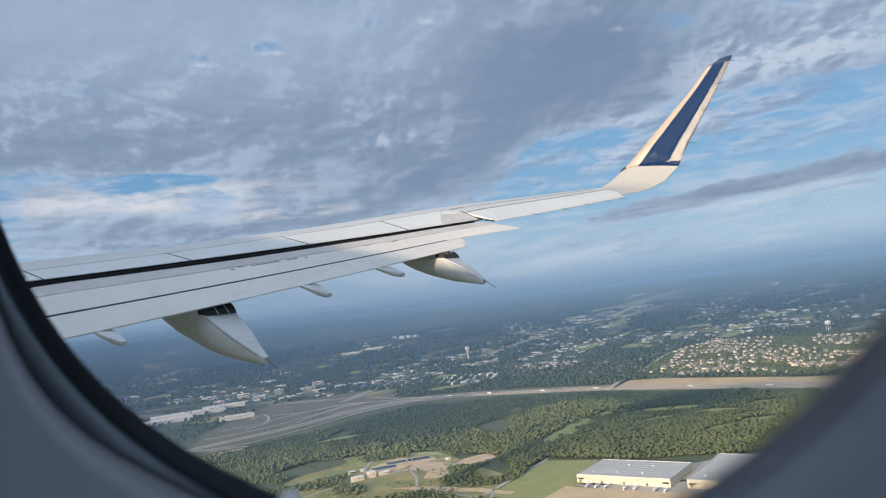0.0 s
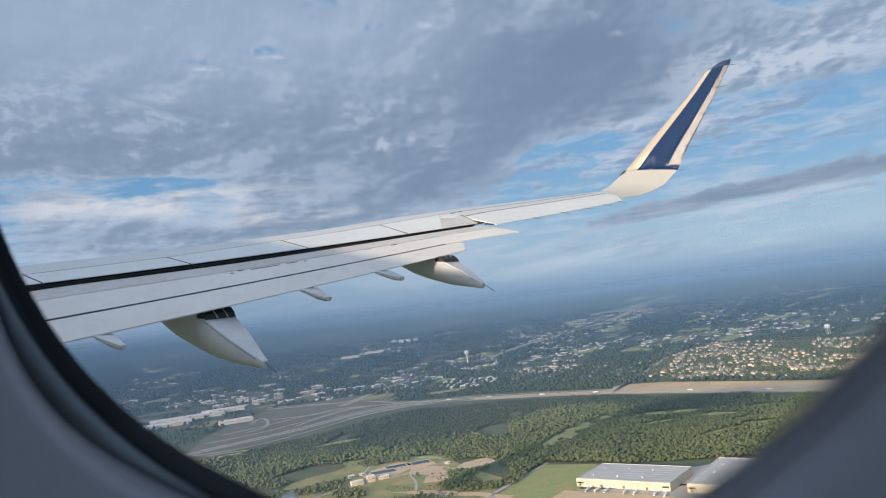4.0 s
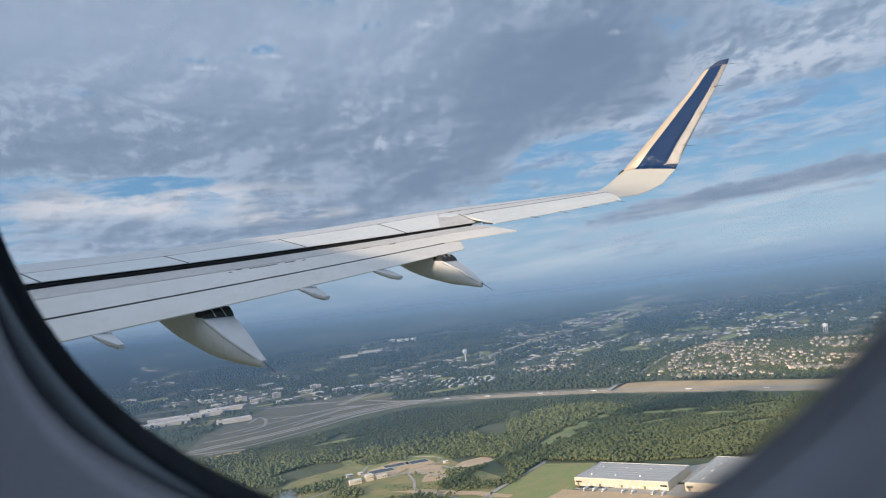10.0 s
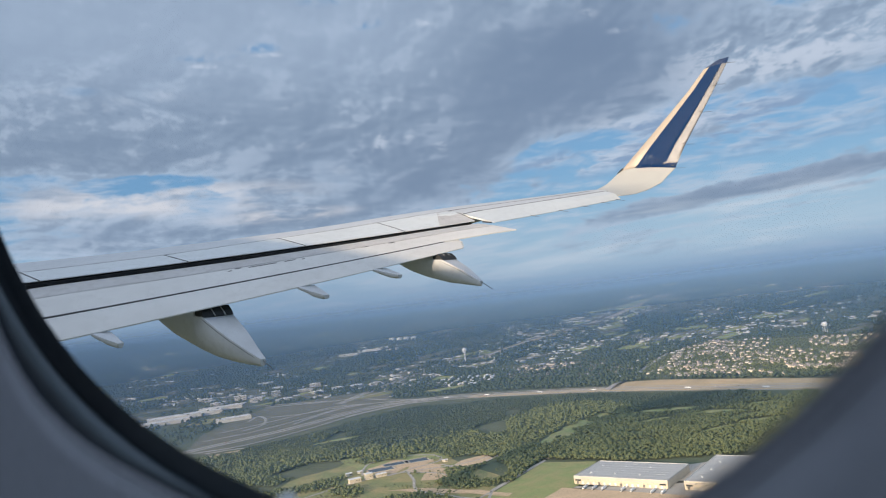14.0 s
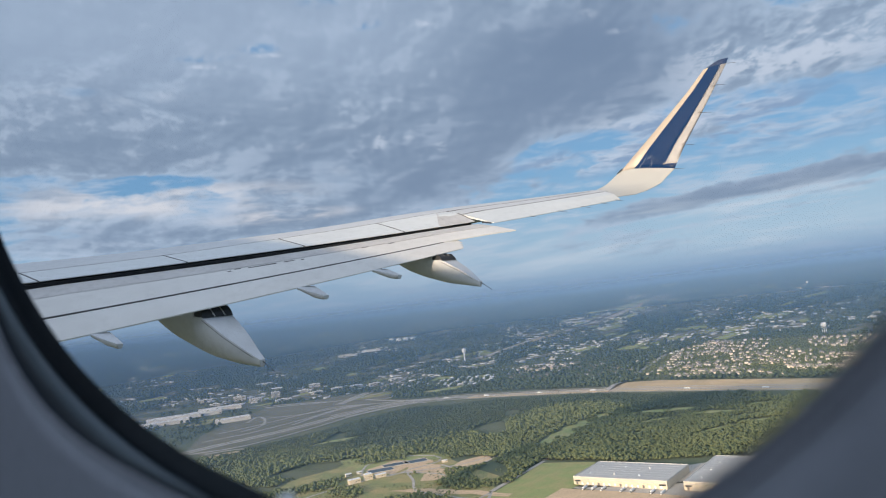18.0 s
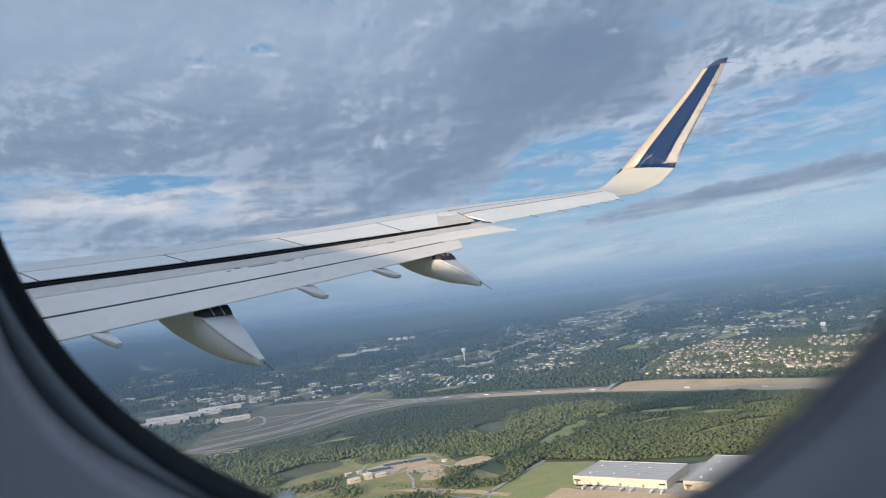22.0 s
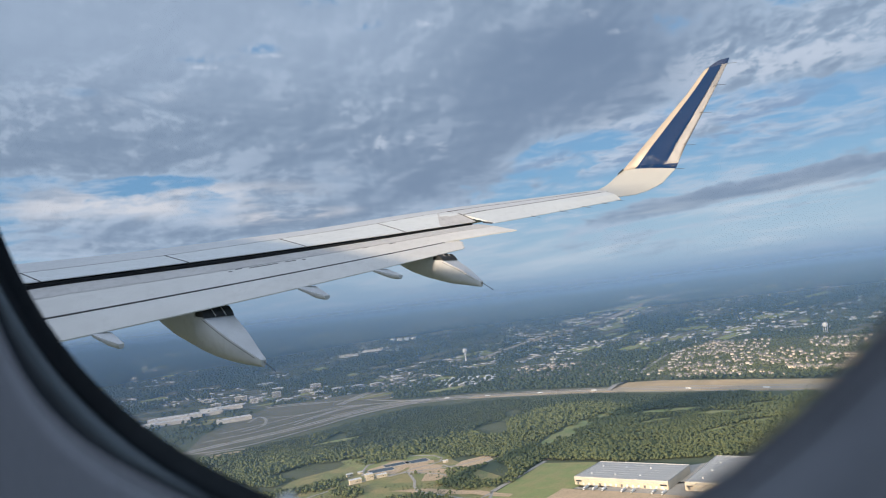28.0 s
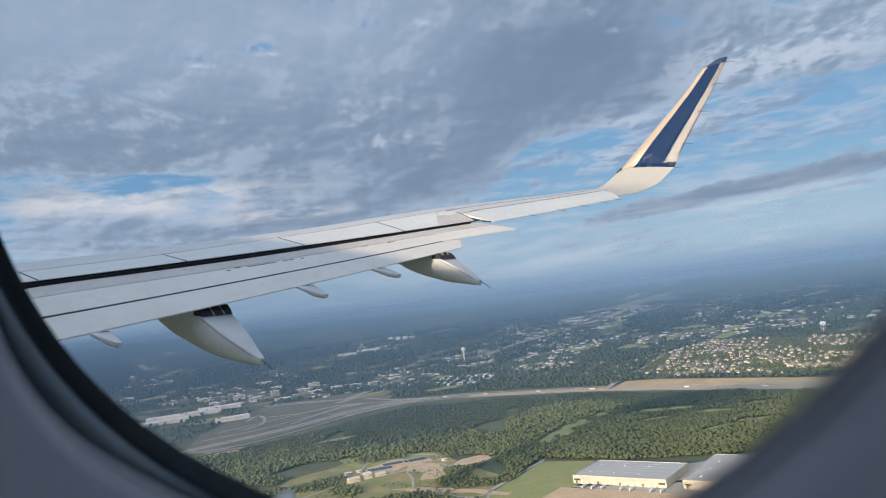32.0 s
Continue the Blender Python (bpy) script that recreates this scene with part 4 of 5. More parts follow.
for pts in (
    [(-690, 1872), (-561, 1905), (-427, 2053), (-289, 2253), (-117, 2376)],
    [(-716, 2057), (-593, 2138), (-473, 2291), (-369, 2448), (-216, 2457), (-5, 2388)],
    [(-708, 2188), (-599, 2295), (-496, 2411), (-394, 2489), (-294, 2467)],
    [(-684, 2645), (-536, 2626), (-412, 2618), (-332, 2637), (-235, 2720)],
    [(-672, 2366), (-663, 2464), (-624, 2399), (-597, 2272), (-611, 2220), (-638, 2178)],
    [(-608, 2410), (-496, 2411), (-408, 2452), (-315, 2481)],
    [(-306, 2583), (-199, 2482), (-81, 2427)],
    [(-1040, 2659), (-883, 2685), (-757, 2684), (-628, 2668), (-455, 2633)],
    [(-488, 2193), (-441, 2312), (-383, 2412), (-312, 2455)],
):
    road("ramp", pts, 10, "concrete", 1.6, "curved pale concrete ramp")
road("overpass", [(450, 2120), (490, 2190), (530, 2260), (600, 2390), (700, 2560), (850, 2800), (1050, 3150)], 14, "concrete", 1.6, "concrete cross road over the highway", 1.0, lambda f: 7 * max(0.0, 1 - abs(f - 0.06) * 14))
road("street", [(210, 3300), (700, 3200), (1300, 3050), (1900, 2800)], 16, "concrete", 1.2, "pale distant arterial road")
road("street", [(-1500, 3000), (-900, 2960), (-500, 2930), (-150, 2870)], 14, "concrete", 1.2, "pale distant arterial road")
road("street", [(402, 3205), (399, 3673), (380, 4100)], 18, "concrete", 1.2, "pale distant arterial road")

# fields, yards and clearings
OPEN = [(226, 1560, 100, 24, 55), (300, 1665, 85, 22, 40), (365, 1735, 60, 20, 10), (490, 1690, 80, 28, -10), (560, 1610, 70, 20, -20), (430, 1590, 42, 10, 20), (655, 1445, 85, 26, -15),
        (760, 1490, 60, 16, -30), (610, 1530, 40, 10, 15), (520, 1430, 45, 9, 25), (860, 1330, 70, 18, -25), (380, 1480, 32, 8, 30), (-296, 1816, 70, 15, 25), (-560, 1640, 45, 10, 40)]
OPEN += [(700, 1640, 40, 14, 0), (330, 1400, 25, 7, 10), (950, 1420, 50, 15, -30), (-585, 1800, 70, 26, 35)]
patch("pasture", [(-420, 1120), (-330, 1420), (-180, 1560), (-60, 1540), (60, 1260), (40, 1120), (-100, 1000), (-320, 980)], "grass", 0.4, "olive green rough pasture", 6, 14)
patch("field", [(52, 1165), (148, 1318), (236, 1278), (180, 1140), (100, 1062), (30, 1130)], "meadow", 0.7, "mown green field beside the warehouse", 5)
patch("yard", [(140, 1150), (300, 1020), (420, 980), (560, 900), (640, 980), (520, 1120), (430, 1190), (350, 1180), (240, 1100)], "concrete", 0.6, "pale concrete warehouse yard", 5)
patch("yard", [(150, 1135), (235, 1075), (310, 1015), (350, 950), (180, 960), (90, 1050)], "bare_earth", 0.85, "tan gravel apron before the warehouse", 5, 4)
patch("bare_earth", [(20, 1040), (170, 1010), (330, 980), (420, 900), (200, 880), (0, 960)], "bare_earth", 0.6, "bare tan earth with tracks", 5, 12)
patch("lane", [(40, 1168), (150, 1335), (156, 1330), (48, 1164)], "concrete", 0.9, "pale farm lane along the field", 4)
for k, (x, y, rx, ry, ang) in enumerate(OPEN[:-1]):
    round_patch("clearing", x, y, rx, ry, ang, "meadow", 0.46 + 0.05 * k, "bright green grass clearing in the wood", 10)
round_patch("bare_earth", -585, 1800, 70, 26, 35, "dry_grass", 0.6, "tan bare ground among the trees", 14)
road("track", [(-700, 1760), (-640, 1730), (-540, 1770), (-510, 1830), (-560, 1870), (-640, 1850)], 9, "concrete", 0.9, "pale looping dirt track")
for k, bed in enumerate((((-97, 1446), (-34, 1404), (-46, 1338), (-104, 1374)), ((-70, 1337), (-38, 1375), (-9, 1345), (-29, 1279), (-74, 1291)), ((-14, 1382), (2, 1417), (54, 1442), (62, 1403), (20, 1349)))):
    patch("drying_bed", bed, "bare_earth", 0.8 + 0.04 * k, "tan drying bed of bare earth", 4, 3)
road("lane", [(-189, 1391), (-189, 1478), (-135, 1529), (-54, 1499), (-40, 1437), (-94, 1397), (-135, 1359), (-189, 1391)], 5, "concrete", 1.05, "pale lane round the basins")
road("lane", [(-106, 1372), (-40, 1330), (-12, 1268)], 5, "concrete", 1.1, "pale lane between the beds")
road("lane", [(-36, 1402), (8, 1345), (62, 1400), (100, 1470)], 5, "concrete", 1.15, "pale lane between the beds")
road("lane", [(-330, 1200), (-240, 1300), (-130, 1370), (0, 1385), (90, 1450)], 5, "concrete", 0.9, "narrow pale lane")
road("lane", [(-102, 1374), (-86, 1300), (-80, 1230), (-36, 1180), (20, 1130), (44, 1166), (20, 1050)], 5, "concrete", 1.0, "narrow pale lane")
road("road", [(-60, 850), (120, 940), (330, 975), (560, 880), (800, 860), (1100, 960)], 16, "concrete", 1.0, "pale two-lane road past the warehouses")
patch("bare_earth", [(-126, 1248), (-58, 1228), (16, 1178), (72, 1139), (66, 1125), (-3, 1166), (-77, 1211)], "bare_earth", 0.95, "orange strip of bare earth below the lane", 4, 12)
patch("bare_earth", [(68, 1383), (120, 1368), (179, 1366), (164, 1339), (85, 1331)], "bare_earth", 0.75, "tan bare plot among the trees", 4, 6)
patch("pasture", [(-260, 1565), (-139, 1584), (-28, 1531), (-17, 1446), (-133, 1495), (-195, 1427)], "meadow", 0.72, "pale green meadow above the basins", 5, 8)
for x, y, rx, ry, ang, lab in ((-1000, 3330, 210, 26, 14, "pale still lake"), (-700, 3560, 170, 14, 18, "pale still lake"), (-1300, 3100, 160, 40, 10, "pale still lake")):
    round_patch("water", x, y, rx, ry, ang, "lake", 1.0, lab, 20)
for x, y, rx, ry, ang in ((-820, 2480, 90, 50, 30), (-300, 2650, 90, 40, 20), (200, 2560, 110, 30, -25), (330, 2480, 50, 14, -25)):
    round_patch("clearing", x, y, rx, ry, ang, "grass", 0.8, "green field beside the highway", 8)

# ---- haze, painted on a see-through sheet 800 m out ----
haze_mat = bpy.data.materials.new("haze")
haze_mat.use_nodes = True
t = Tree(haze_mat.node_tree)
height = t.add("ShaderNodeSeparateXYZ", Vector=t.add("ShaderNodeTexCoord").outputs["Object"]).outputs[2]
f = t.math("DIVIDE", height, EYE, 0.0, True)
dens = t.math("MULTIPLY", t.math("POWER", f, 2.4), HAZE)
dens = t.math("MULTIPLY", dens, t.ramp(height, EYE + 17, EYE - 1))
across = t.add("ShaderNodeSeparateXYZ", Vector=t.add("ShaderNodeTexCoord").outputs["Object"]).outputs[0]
# tint painted paler towards the horizon and the west
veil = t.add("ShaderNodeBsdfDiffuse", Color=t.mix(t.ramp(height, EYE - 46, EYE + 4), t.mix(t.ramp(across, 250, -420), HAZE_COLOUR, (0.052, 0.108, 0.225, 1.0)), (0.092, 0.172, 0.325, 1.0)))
# painted thinner over the near east, denser to the west for window glare
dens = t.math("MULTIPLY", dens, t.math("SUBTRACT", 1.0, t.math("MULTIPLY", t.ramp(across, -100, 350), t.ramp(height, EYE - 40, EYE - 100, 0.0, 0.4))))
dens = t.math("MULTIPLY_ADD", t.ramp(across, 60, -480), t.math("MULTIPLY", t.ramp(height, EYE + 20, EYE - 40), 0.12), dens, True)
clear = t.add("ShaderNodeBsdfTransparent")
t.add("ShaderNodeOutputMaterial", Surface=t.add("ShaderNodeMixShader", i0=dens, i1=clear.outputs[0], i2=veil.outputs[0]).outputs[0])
M["haze"] = haze_mat
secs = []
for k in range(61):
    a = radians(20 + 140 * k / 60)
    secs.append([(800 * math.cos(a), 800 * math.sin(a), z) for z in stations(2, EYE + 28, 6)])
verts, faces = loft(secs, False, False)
tagged(link_mesh("haze", verts, faces, "haze", None, "curved see-through sheet painted as blue distance haze", True), "", "haze", "", "stuff")


# ---- woods ----
def raw_mesh(name, V, F, mat, label, category, kind="stuff"):
    """One joined mesh from arrays of corners and triangles."""
    me = bpy.data.meshes.new(name)
    me.vertices.add(len(V))
    me.vertices.foreach_set("co", np.ascontiguousarray(V, dtype=np.float32).ravel())
    me.loops.add(F.size)
    me.loops.foreach_set("vertex_index", np.ascontiguousarray(F, dtype=np.int32).ravel())
    me.polygons.add(len(F))
    me.polygons.foreach_set("loop_start", np.arange(0, F.size, F.shape[1], dtype=np.int32))
    me.polygons.foreach_set("loop_total", np.full(len(F), F.shape[1], dtype=np.int32))
    me.update(calc_edges=True)
    me.materials.append(M[mat])
    return tagged(new(name, me), label, category, "", kind)


rng = np.random.default_rng(7)


def ball(level):
    bm = bmesh.new()
    bmesh.ops.create_icosphere(bm, subdivisions=level, radius=1.0)
    V = np.array([v.co for v in bm.verts])
    F = np.array([[v.index for v in f.verts] for f in bm.faces])
    bm.free()
    return V, F


BALL = ball(1)


def crown(lobes):
    """A crown of leaf clumps over a short trunk, one unit high and about one wide."""
    Vs, Fs, n = [], [], 0
    for k in range(lobes):
        a = rng.uniform(0, 6.28)
        off = rng.uniform(0.1, 0.3) if lobes > 1 else 0.0
        c = np.array([math.cos(a) * off, math.sin(a) * off, rng.uniform(0.45, 0.72)])
        r = rng.uniform(0.24, 0.36) if lobes > 1 else 0.46
        V = BALL[0] * (1 + rng.uniform(-0.28, 0.28, (len(BALL[0]), 1))) * np.array([r, r, r * 0.85]) + c
        Vs.append(V)
        Fs.append(BALL[1] + n)
        n += len(V)
    tv = np.array([[0.05, 0, 0], [-0.03, 0.04, 0], [-0.03, -0.04, 0], [0, 0, 0.6]])
    Vs.append(tv)
    Fs.append(np.array([[0, 1, 3], [1, 2, 3], [2, 0, 3]]) + n)
    return np.vstack(Vs), np.vstack(Fs)


def land_np(x, y):
    q = np.clip((np.hypot(x, y) - 2400) / 2500, 0, None)
    return 284 * q ** 1.6


def inside(x, y, poly):
    hit = np.zeros(len(x), bool)
    for (ax, ay), (bx, by) in zip(poly, poly[1:] + poly[:1]):
        with np.errstate(divide="ignore", invalid="ignore"):
            hit ^= ((ay > y) != (by > y)) & (x < (bx - ax) * (y - ay) / (by - ay + 1e-9) + ax)
    return hit


def off_line(x, y, pts, gap):
    """True where a point is farther than gap from a line."""
    ok = np.ones(len(x), bool)
    for (ax, ay), (bx, by) in zip(pts, pts[1:]):
        q = np.clip(((x - ax) * (bx - ax) + (y - ay) * (by - ay)) / ((bx - ax) ** 2 + (by - ay) ** 2), 0, 1)
        ok &= np.hypot(x - ax - q * (bx - ax), y - ay - q * (by - ay)) > gap
    return ok


def in_open(x, y):
    hit = np.zeros(len(x), bool)
    for cx, cy, rx, ry, ang in OPEN:
        c, q = math.cos(radians(ang)), math.sin(radians(ang))
        u, v = (x - cx) * c + (y - cy) * q, -(x - cx) * q + (y - cy) * c
        hit |= (u / (rx + 4)) ** 2 + (v / (ry + 4)) ** 2 < 1
    return hit


def wave(x, y, s, seed):
    """Smooth random field between 0 and 1."""
    v = np.zeros(len(x))
    g = np.random.default_rng(seed)
    for _ in range(9):
        a, p = g.uniform(0, 6.28), g.uniform(0, 6.28)
        k = s * g.uniform(0.5, 1.8)
        v += np.sin((x * math.cos(a) + y * math.sin(a)) * k + p)
    return 0.5 + v / 9


def plant(name, x, y, size, lobes, mat, label, category="woods"):
    kinds = [crown(lobes) for _ in range(8)]
    n = len(x)
    which = rng.integers(0, 8, n)
    turn_by = rng.uniform(0, 6.28, n)
    Vs, Fs, base = [], [], 0
    z = land_np(x, y)
    for k in range(8):
        sel = which == k
        V, F = kinds[k]
        c, q = np.cos(turn_by[sel])[:, None], np.sin(turn_by[sel])[:, None]
        wide, tall = size[sel][:, None], (size[sel] * rng.uniform(0.8, 1.25, sel.sum()))[:, None]
        P = np.stack([(V[:, 0] * c - V[:, 1] * q) * wide + x[sel][:, None], (V[:, 0] * q + V[:, 1] * c) * wide + y[sel][:, None], V[:, 2] * tall + z[sel][:, None] - 0.2], -1)
        Vs.append(P.reshape(-1, 3))
        Fs.append((F[None] + (np.arange(sel.sum()) * len(V))[:, None, None]).reshape(-1, 3) + base)
        base += sel.sum() * len(V)
    return raw_mesh(name, np.vstack(Vs), np.vstack(Fs), mat, label, category)


WOOD = [(-1300, 1150), (-900, 1560), (-643, 1779), (-544, 1843), (-407, 1952), (-274, 2119), (-112, 2228), (79, 2214), (430, 2068), (875, 1672), (1390, 1215), (1500, 700), (900, 880), (640, 1120), (485, 1205), (272, 1255), (235, 1290), (150, 1340),
        (101, 1256), (46, 1186), (-18, 1200), (-46, 1254), (12, 1296), (76, 1400), (-50, 1520), (-300, 1580), (-430, 1440), (-520, 1150)]


def grid(x0, x1, y0, y1, step):
    gx, gy = np.meshgrid(np.arange(x0, x1, step), np.arange(y0, y1, step))
    x, y = gx.ravel().astype(float), gy.ravel().astype(float)
    return x + rng.uniform(-0.45, 0.45, len(x)) * step, y + rng.uniform(-0.45, 0.45, len(y)) * step


def in_view(x, y):
    return (y > 600) & (x > -0.62 * y - 40) & (x < 0.72 * y + 60)


x, y = grid(-1300, 1500, 700, 2480, 5.9)
keep = inside(x, y, WOOD) & off_line(x, y, HWY, 52) & (~in_open(x, y) | (wave(x, y, 0.06, 9) > 0.68)) & in_view(x, y) & (wave(x, y, 0.02, 3) > 0.09)
x, y = x[keep], y[keep]
near = y < 1560
size = rng.uniform(4.9, 9.2, len(x)) * (0.5 + 0.7 * wave(x, y, 0.016, 5) + 0.4 * wave(x, y, 0.07, 6))
plant("woods", x[near], y[near], size[near], 3, "leaves", "dense green deciduous wood with clearings")
# the deeper wood takes the leaf copy with painted cloud shade
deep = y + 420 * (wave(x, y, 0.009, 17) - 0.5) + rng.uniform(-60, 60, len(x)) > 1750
middle = ~near & ~deep
plant("woods", x[middle], y[middle], size[middle], 2, "leaves", "green deciduous wood behind the clearings")
deep &= ~near
plant("woods", x[deep], y[deep], size[deep], 2, "leaves_shaded", "dense green wood running to the highway, cloud shade in its leaf colour")

# thickets round the works and the fields
x, y = grid(-460, 330, 900, 1560, 7.0)
keep = ~inside(x, y, WOOD) & in_view(x, y) & ((wave(x, y, 0.03, 11) > 0.62) | (np.hypot(x - 10, (y - 1330) * 0.6) < 40) | ((np.abs(y - 1060 + 0.25 * x) < 22) & (x < 150))) & ~inside(x, y, [(20, 1020), (60, 1165), (150, 1335), (250, 1290), (470, 1230), (640, 980), (560, 860), (330, 960)])
keep &= ~((np.hypot(x + 140, y - 1430) < 62) | (np.hypot((x + 20) * 0.5, y - 1400) < 50) | (np.hypot(x + 185, y - 1345) < 42))
keep &= off_line(x, y, [(-330, 1200), (-240, 1300), (-130, 1370), (0, 1385), (90, 1450)], 9) & off_line(x, y, [(-102, 1374), (-86, 1300), (-80, 1230), (-36, 1180), (20, 1130), (44, 1166), (20, 1050)], 9)
plant("thicket", x[keep], y[keep], rng.uniform(5, 9, keep.sum()), 3, "leaves", "green thicket of small trees round the pasture", "thicket")

# shrubs strewn over the pasture
x, y = grid(-430, 70, 980, 1580, 6.0)
keep = in_view(x, y) & (wave(x, y, 0.045, 23) > 0.56) & (rng.uniform(0, 1, len(x)) < 0.5) & ~((np.hypot(x + 130, y - 1440) < 70) | (np.hypot((x + 20) * 0.5, y - 1400) < 50) | (np.hypot(x + 185, y - 1345) < 42))
plant("shrubs", x[keep], y[keep], rng.uniform(1.6, 4.2, keep.sum()), 2, "leaves", "low green shrubs strewn over the pasture", "shrubs")

# open lots and fields of the far town, and the far woods between them
lot_x, lot_y = rng.uniform(-2300, 2600, 620), rng.uniform(2380, 4700, 620)
lr = np.hypot(lot_x, lot_y)
near_road = ~off_line(lot_x, lot_y, ARTERY[3:], 230) | ~off_line(lot_x, lot_y, [(210, 3300), (700, 3200), (1300, 3050), (1900, 2800)], 170) | ~off_line(lot_x, lot_y, [(-1500, 3000), (-900, 2960), (-500, 2930), (-150, 2870)], 150)
ok = in_view(lot_x, lot_y) & (lr > 2420) & (lr < 4850) & (near_road | (rng.uniform(0, 1, 620) < 0.3)) & ~inside(lot_x, lot_y, INTER) & off_line(lot_x, lot_y, HWY, 110)
ok &= ~inside(lot_x, lot_y, [(600, 2400), (690, 2240), (820, 2090), (1030, 1880), (1320, 1560), (1950, 1850), (1470, 2640), (1290, 2750), (1040, 2940), (715, 2680)])
lot_x, lot_y = lot_x[ok], lot_y[ok]
lot_long, lot_deep = rng.uniform(22, 85, len(lot_x)), rng.uniform(14, 40, len(lot_x))
lot_turn = rng.choice([0.25, 0.45, -0.35, 0.6], len(lot_x))
for mat, label, sel in (("worn_grass", "pale worn lots and yards of the far town", np.arange(len(lot_x)) % 3 == 0), ("worn_grass", "dull dry plots of the far town", np.arange(len(lot_x)) % 3 == 1), ("meadow", "green fields of the far plain", np.arange(len(lot_x)) % 3 == 2)):
    g = np.stack(np.meshgrid(np.linspace(-1, 1, 5), np.linspace(-1, 1, 4)), -1).reshape(-1, 2)
    q = np.array([[j * 5 + i, j * 5 + i + 1, j * 5 + i + 6, j * 5 + i + 5] for j in range(3) for i in range(4)])
    c, d = np.cos(lot_turn[sel])[:, None], np.sin(lot_turn[sel])[:, None]
    u, v = g[:, 0] * lot_long[sel][:, None], g[:, 1] * lot_deep[sel][:, None]
    px, py = u * c - v * d + lot_x[sel][:, None], u * d + v * c + lot_y[sel][:, None]
    P = np.stack([px, py, land_np(px, py) + 2.0], -1).reshape(-1, 3)
    raw_mesh("lots", P, (q[None] + (np.arange(sel.sum()) * len(g))[:, None, None]).reshape(-1, 4), mat, label, "fields")


def off_lots(x, y, grow=9.0):
    free = np.ones(len(x), bool)
    for i in range(len(lot_x)):
        c, d = math.cos(lot_turn[i]), math.sin(lot_turn[i])
        u, v = (x - lot_x[i]) * c + (y - lot_y[i]) * d, -(x - lot_x[i]) * d + (y - lot_y[i]) * c
        free &= (np.abs(u) > lot_long[i] + 4) | (v > lot_deep[i] + 3) | (v < -lot_deep[i] - grow * 2)
    return free


x, y = grid(-3200, 3400, 1900, 4700, 14)
r = np.hypot(x, y)
beyond = ~inside(x, y, [(-2500, 500), (-900, 1700), (-620, 2300), (-420, 2560), (40, 2440), (480, 2210), (950, 1800), (1500, 1300), (2300, 500), (0, 0)])
cover_f = wave(x, y, 0.006, 21)
keep = beyond & in_view(x, y) & (r < 4880) & (r > 1800) & ((cover_f > 0.48) | (rng.uniform(0, 1, len(x)) < 0.22))
keep &= off_line(x, y, ARTERY[4:], 36) & off_line(x, y, HWY, 70) & ~inside(x, y, INTER) & ~inside(x, y, DRY)
keep &= ~inside(x, y, [(620, 2400), (700, 2260), (830, 2110), (1040, 1900), (1330, 1580), (1900, 1900), (1450, 2600), (1290, 2720), (1040, 2915), (735, 2660)])
x, y, r = x[keep], y[keep], r[keep]
keep = off_lots(x, y)
x, y, r = x[keep], y[keep], r[keep]
plant("far_woods", x, y, rng.uniform(8, 14, len(x)) * np.where(r > 3300, 1.15, 1.0), 1, "leaves_shaded", "far woods, leaves coloured darker and bluer for cloud shade", "woods")


# ---- buildings ----
def tidy(name, label, category, group="", x=0.0, y=0.0, ang=0.0):
    ob = tagged(new(name), label, category, group)
    ob.matrix_world = pose(x, y, land(x, y), 0, 0, ang)
    return ob


def gable_bm(sx, sy, base, rise_by, over=0.5):
    """A ridged roof."""
    bm = bmesh.new()
    X, Y = sx / 2 + over, sy / 2 + over
    p = [bm.verts.new(v) for v in ((-X, -Y, base), (X, -Y, base), (X, Y, base), (-X, Y, base), (-X * 0.55, 0, base + rise_by), (X * 0.55, 0, base + rise_by))]
    for f in ((0, 1, 5, 4), (1, 2, 5), (2, 3, 4, 5), (3, 0, 4), (3, 2, 1, 0)):
        bm.faces.new([p[i] for i in f])
    return bm


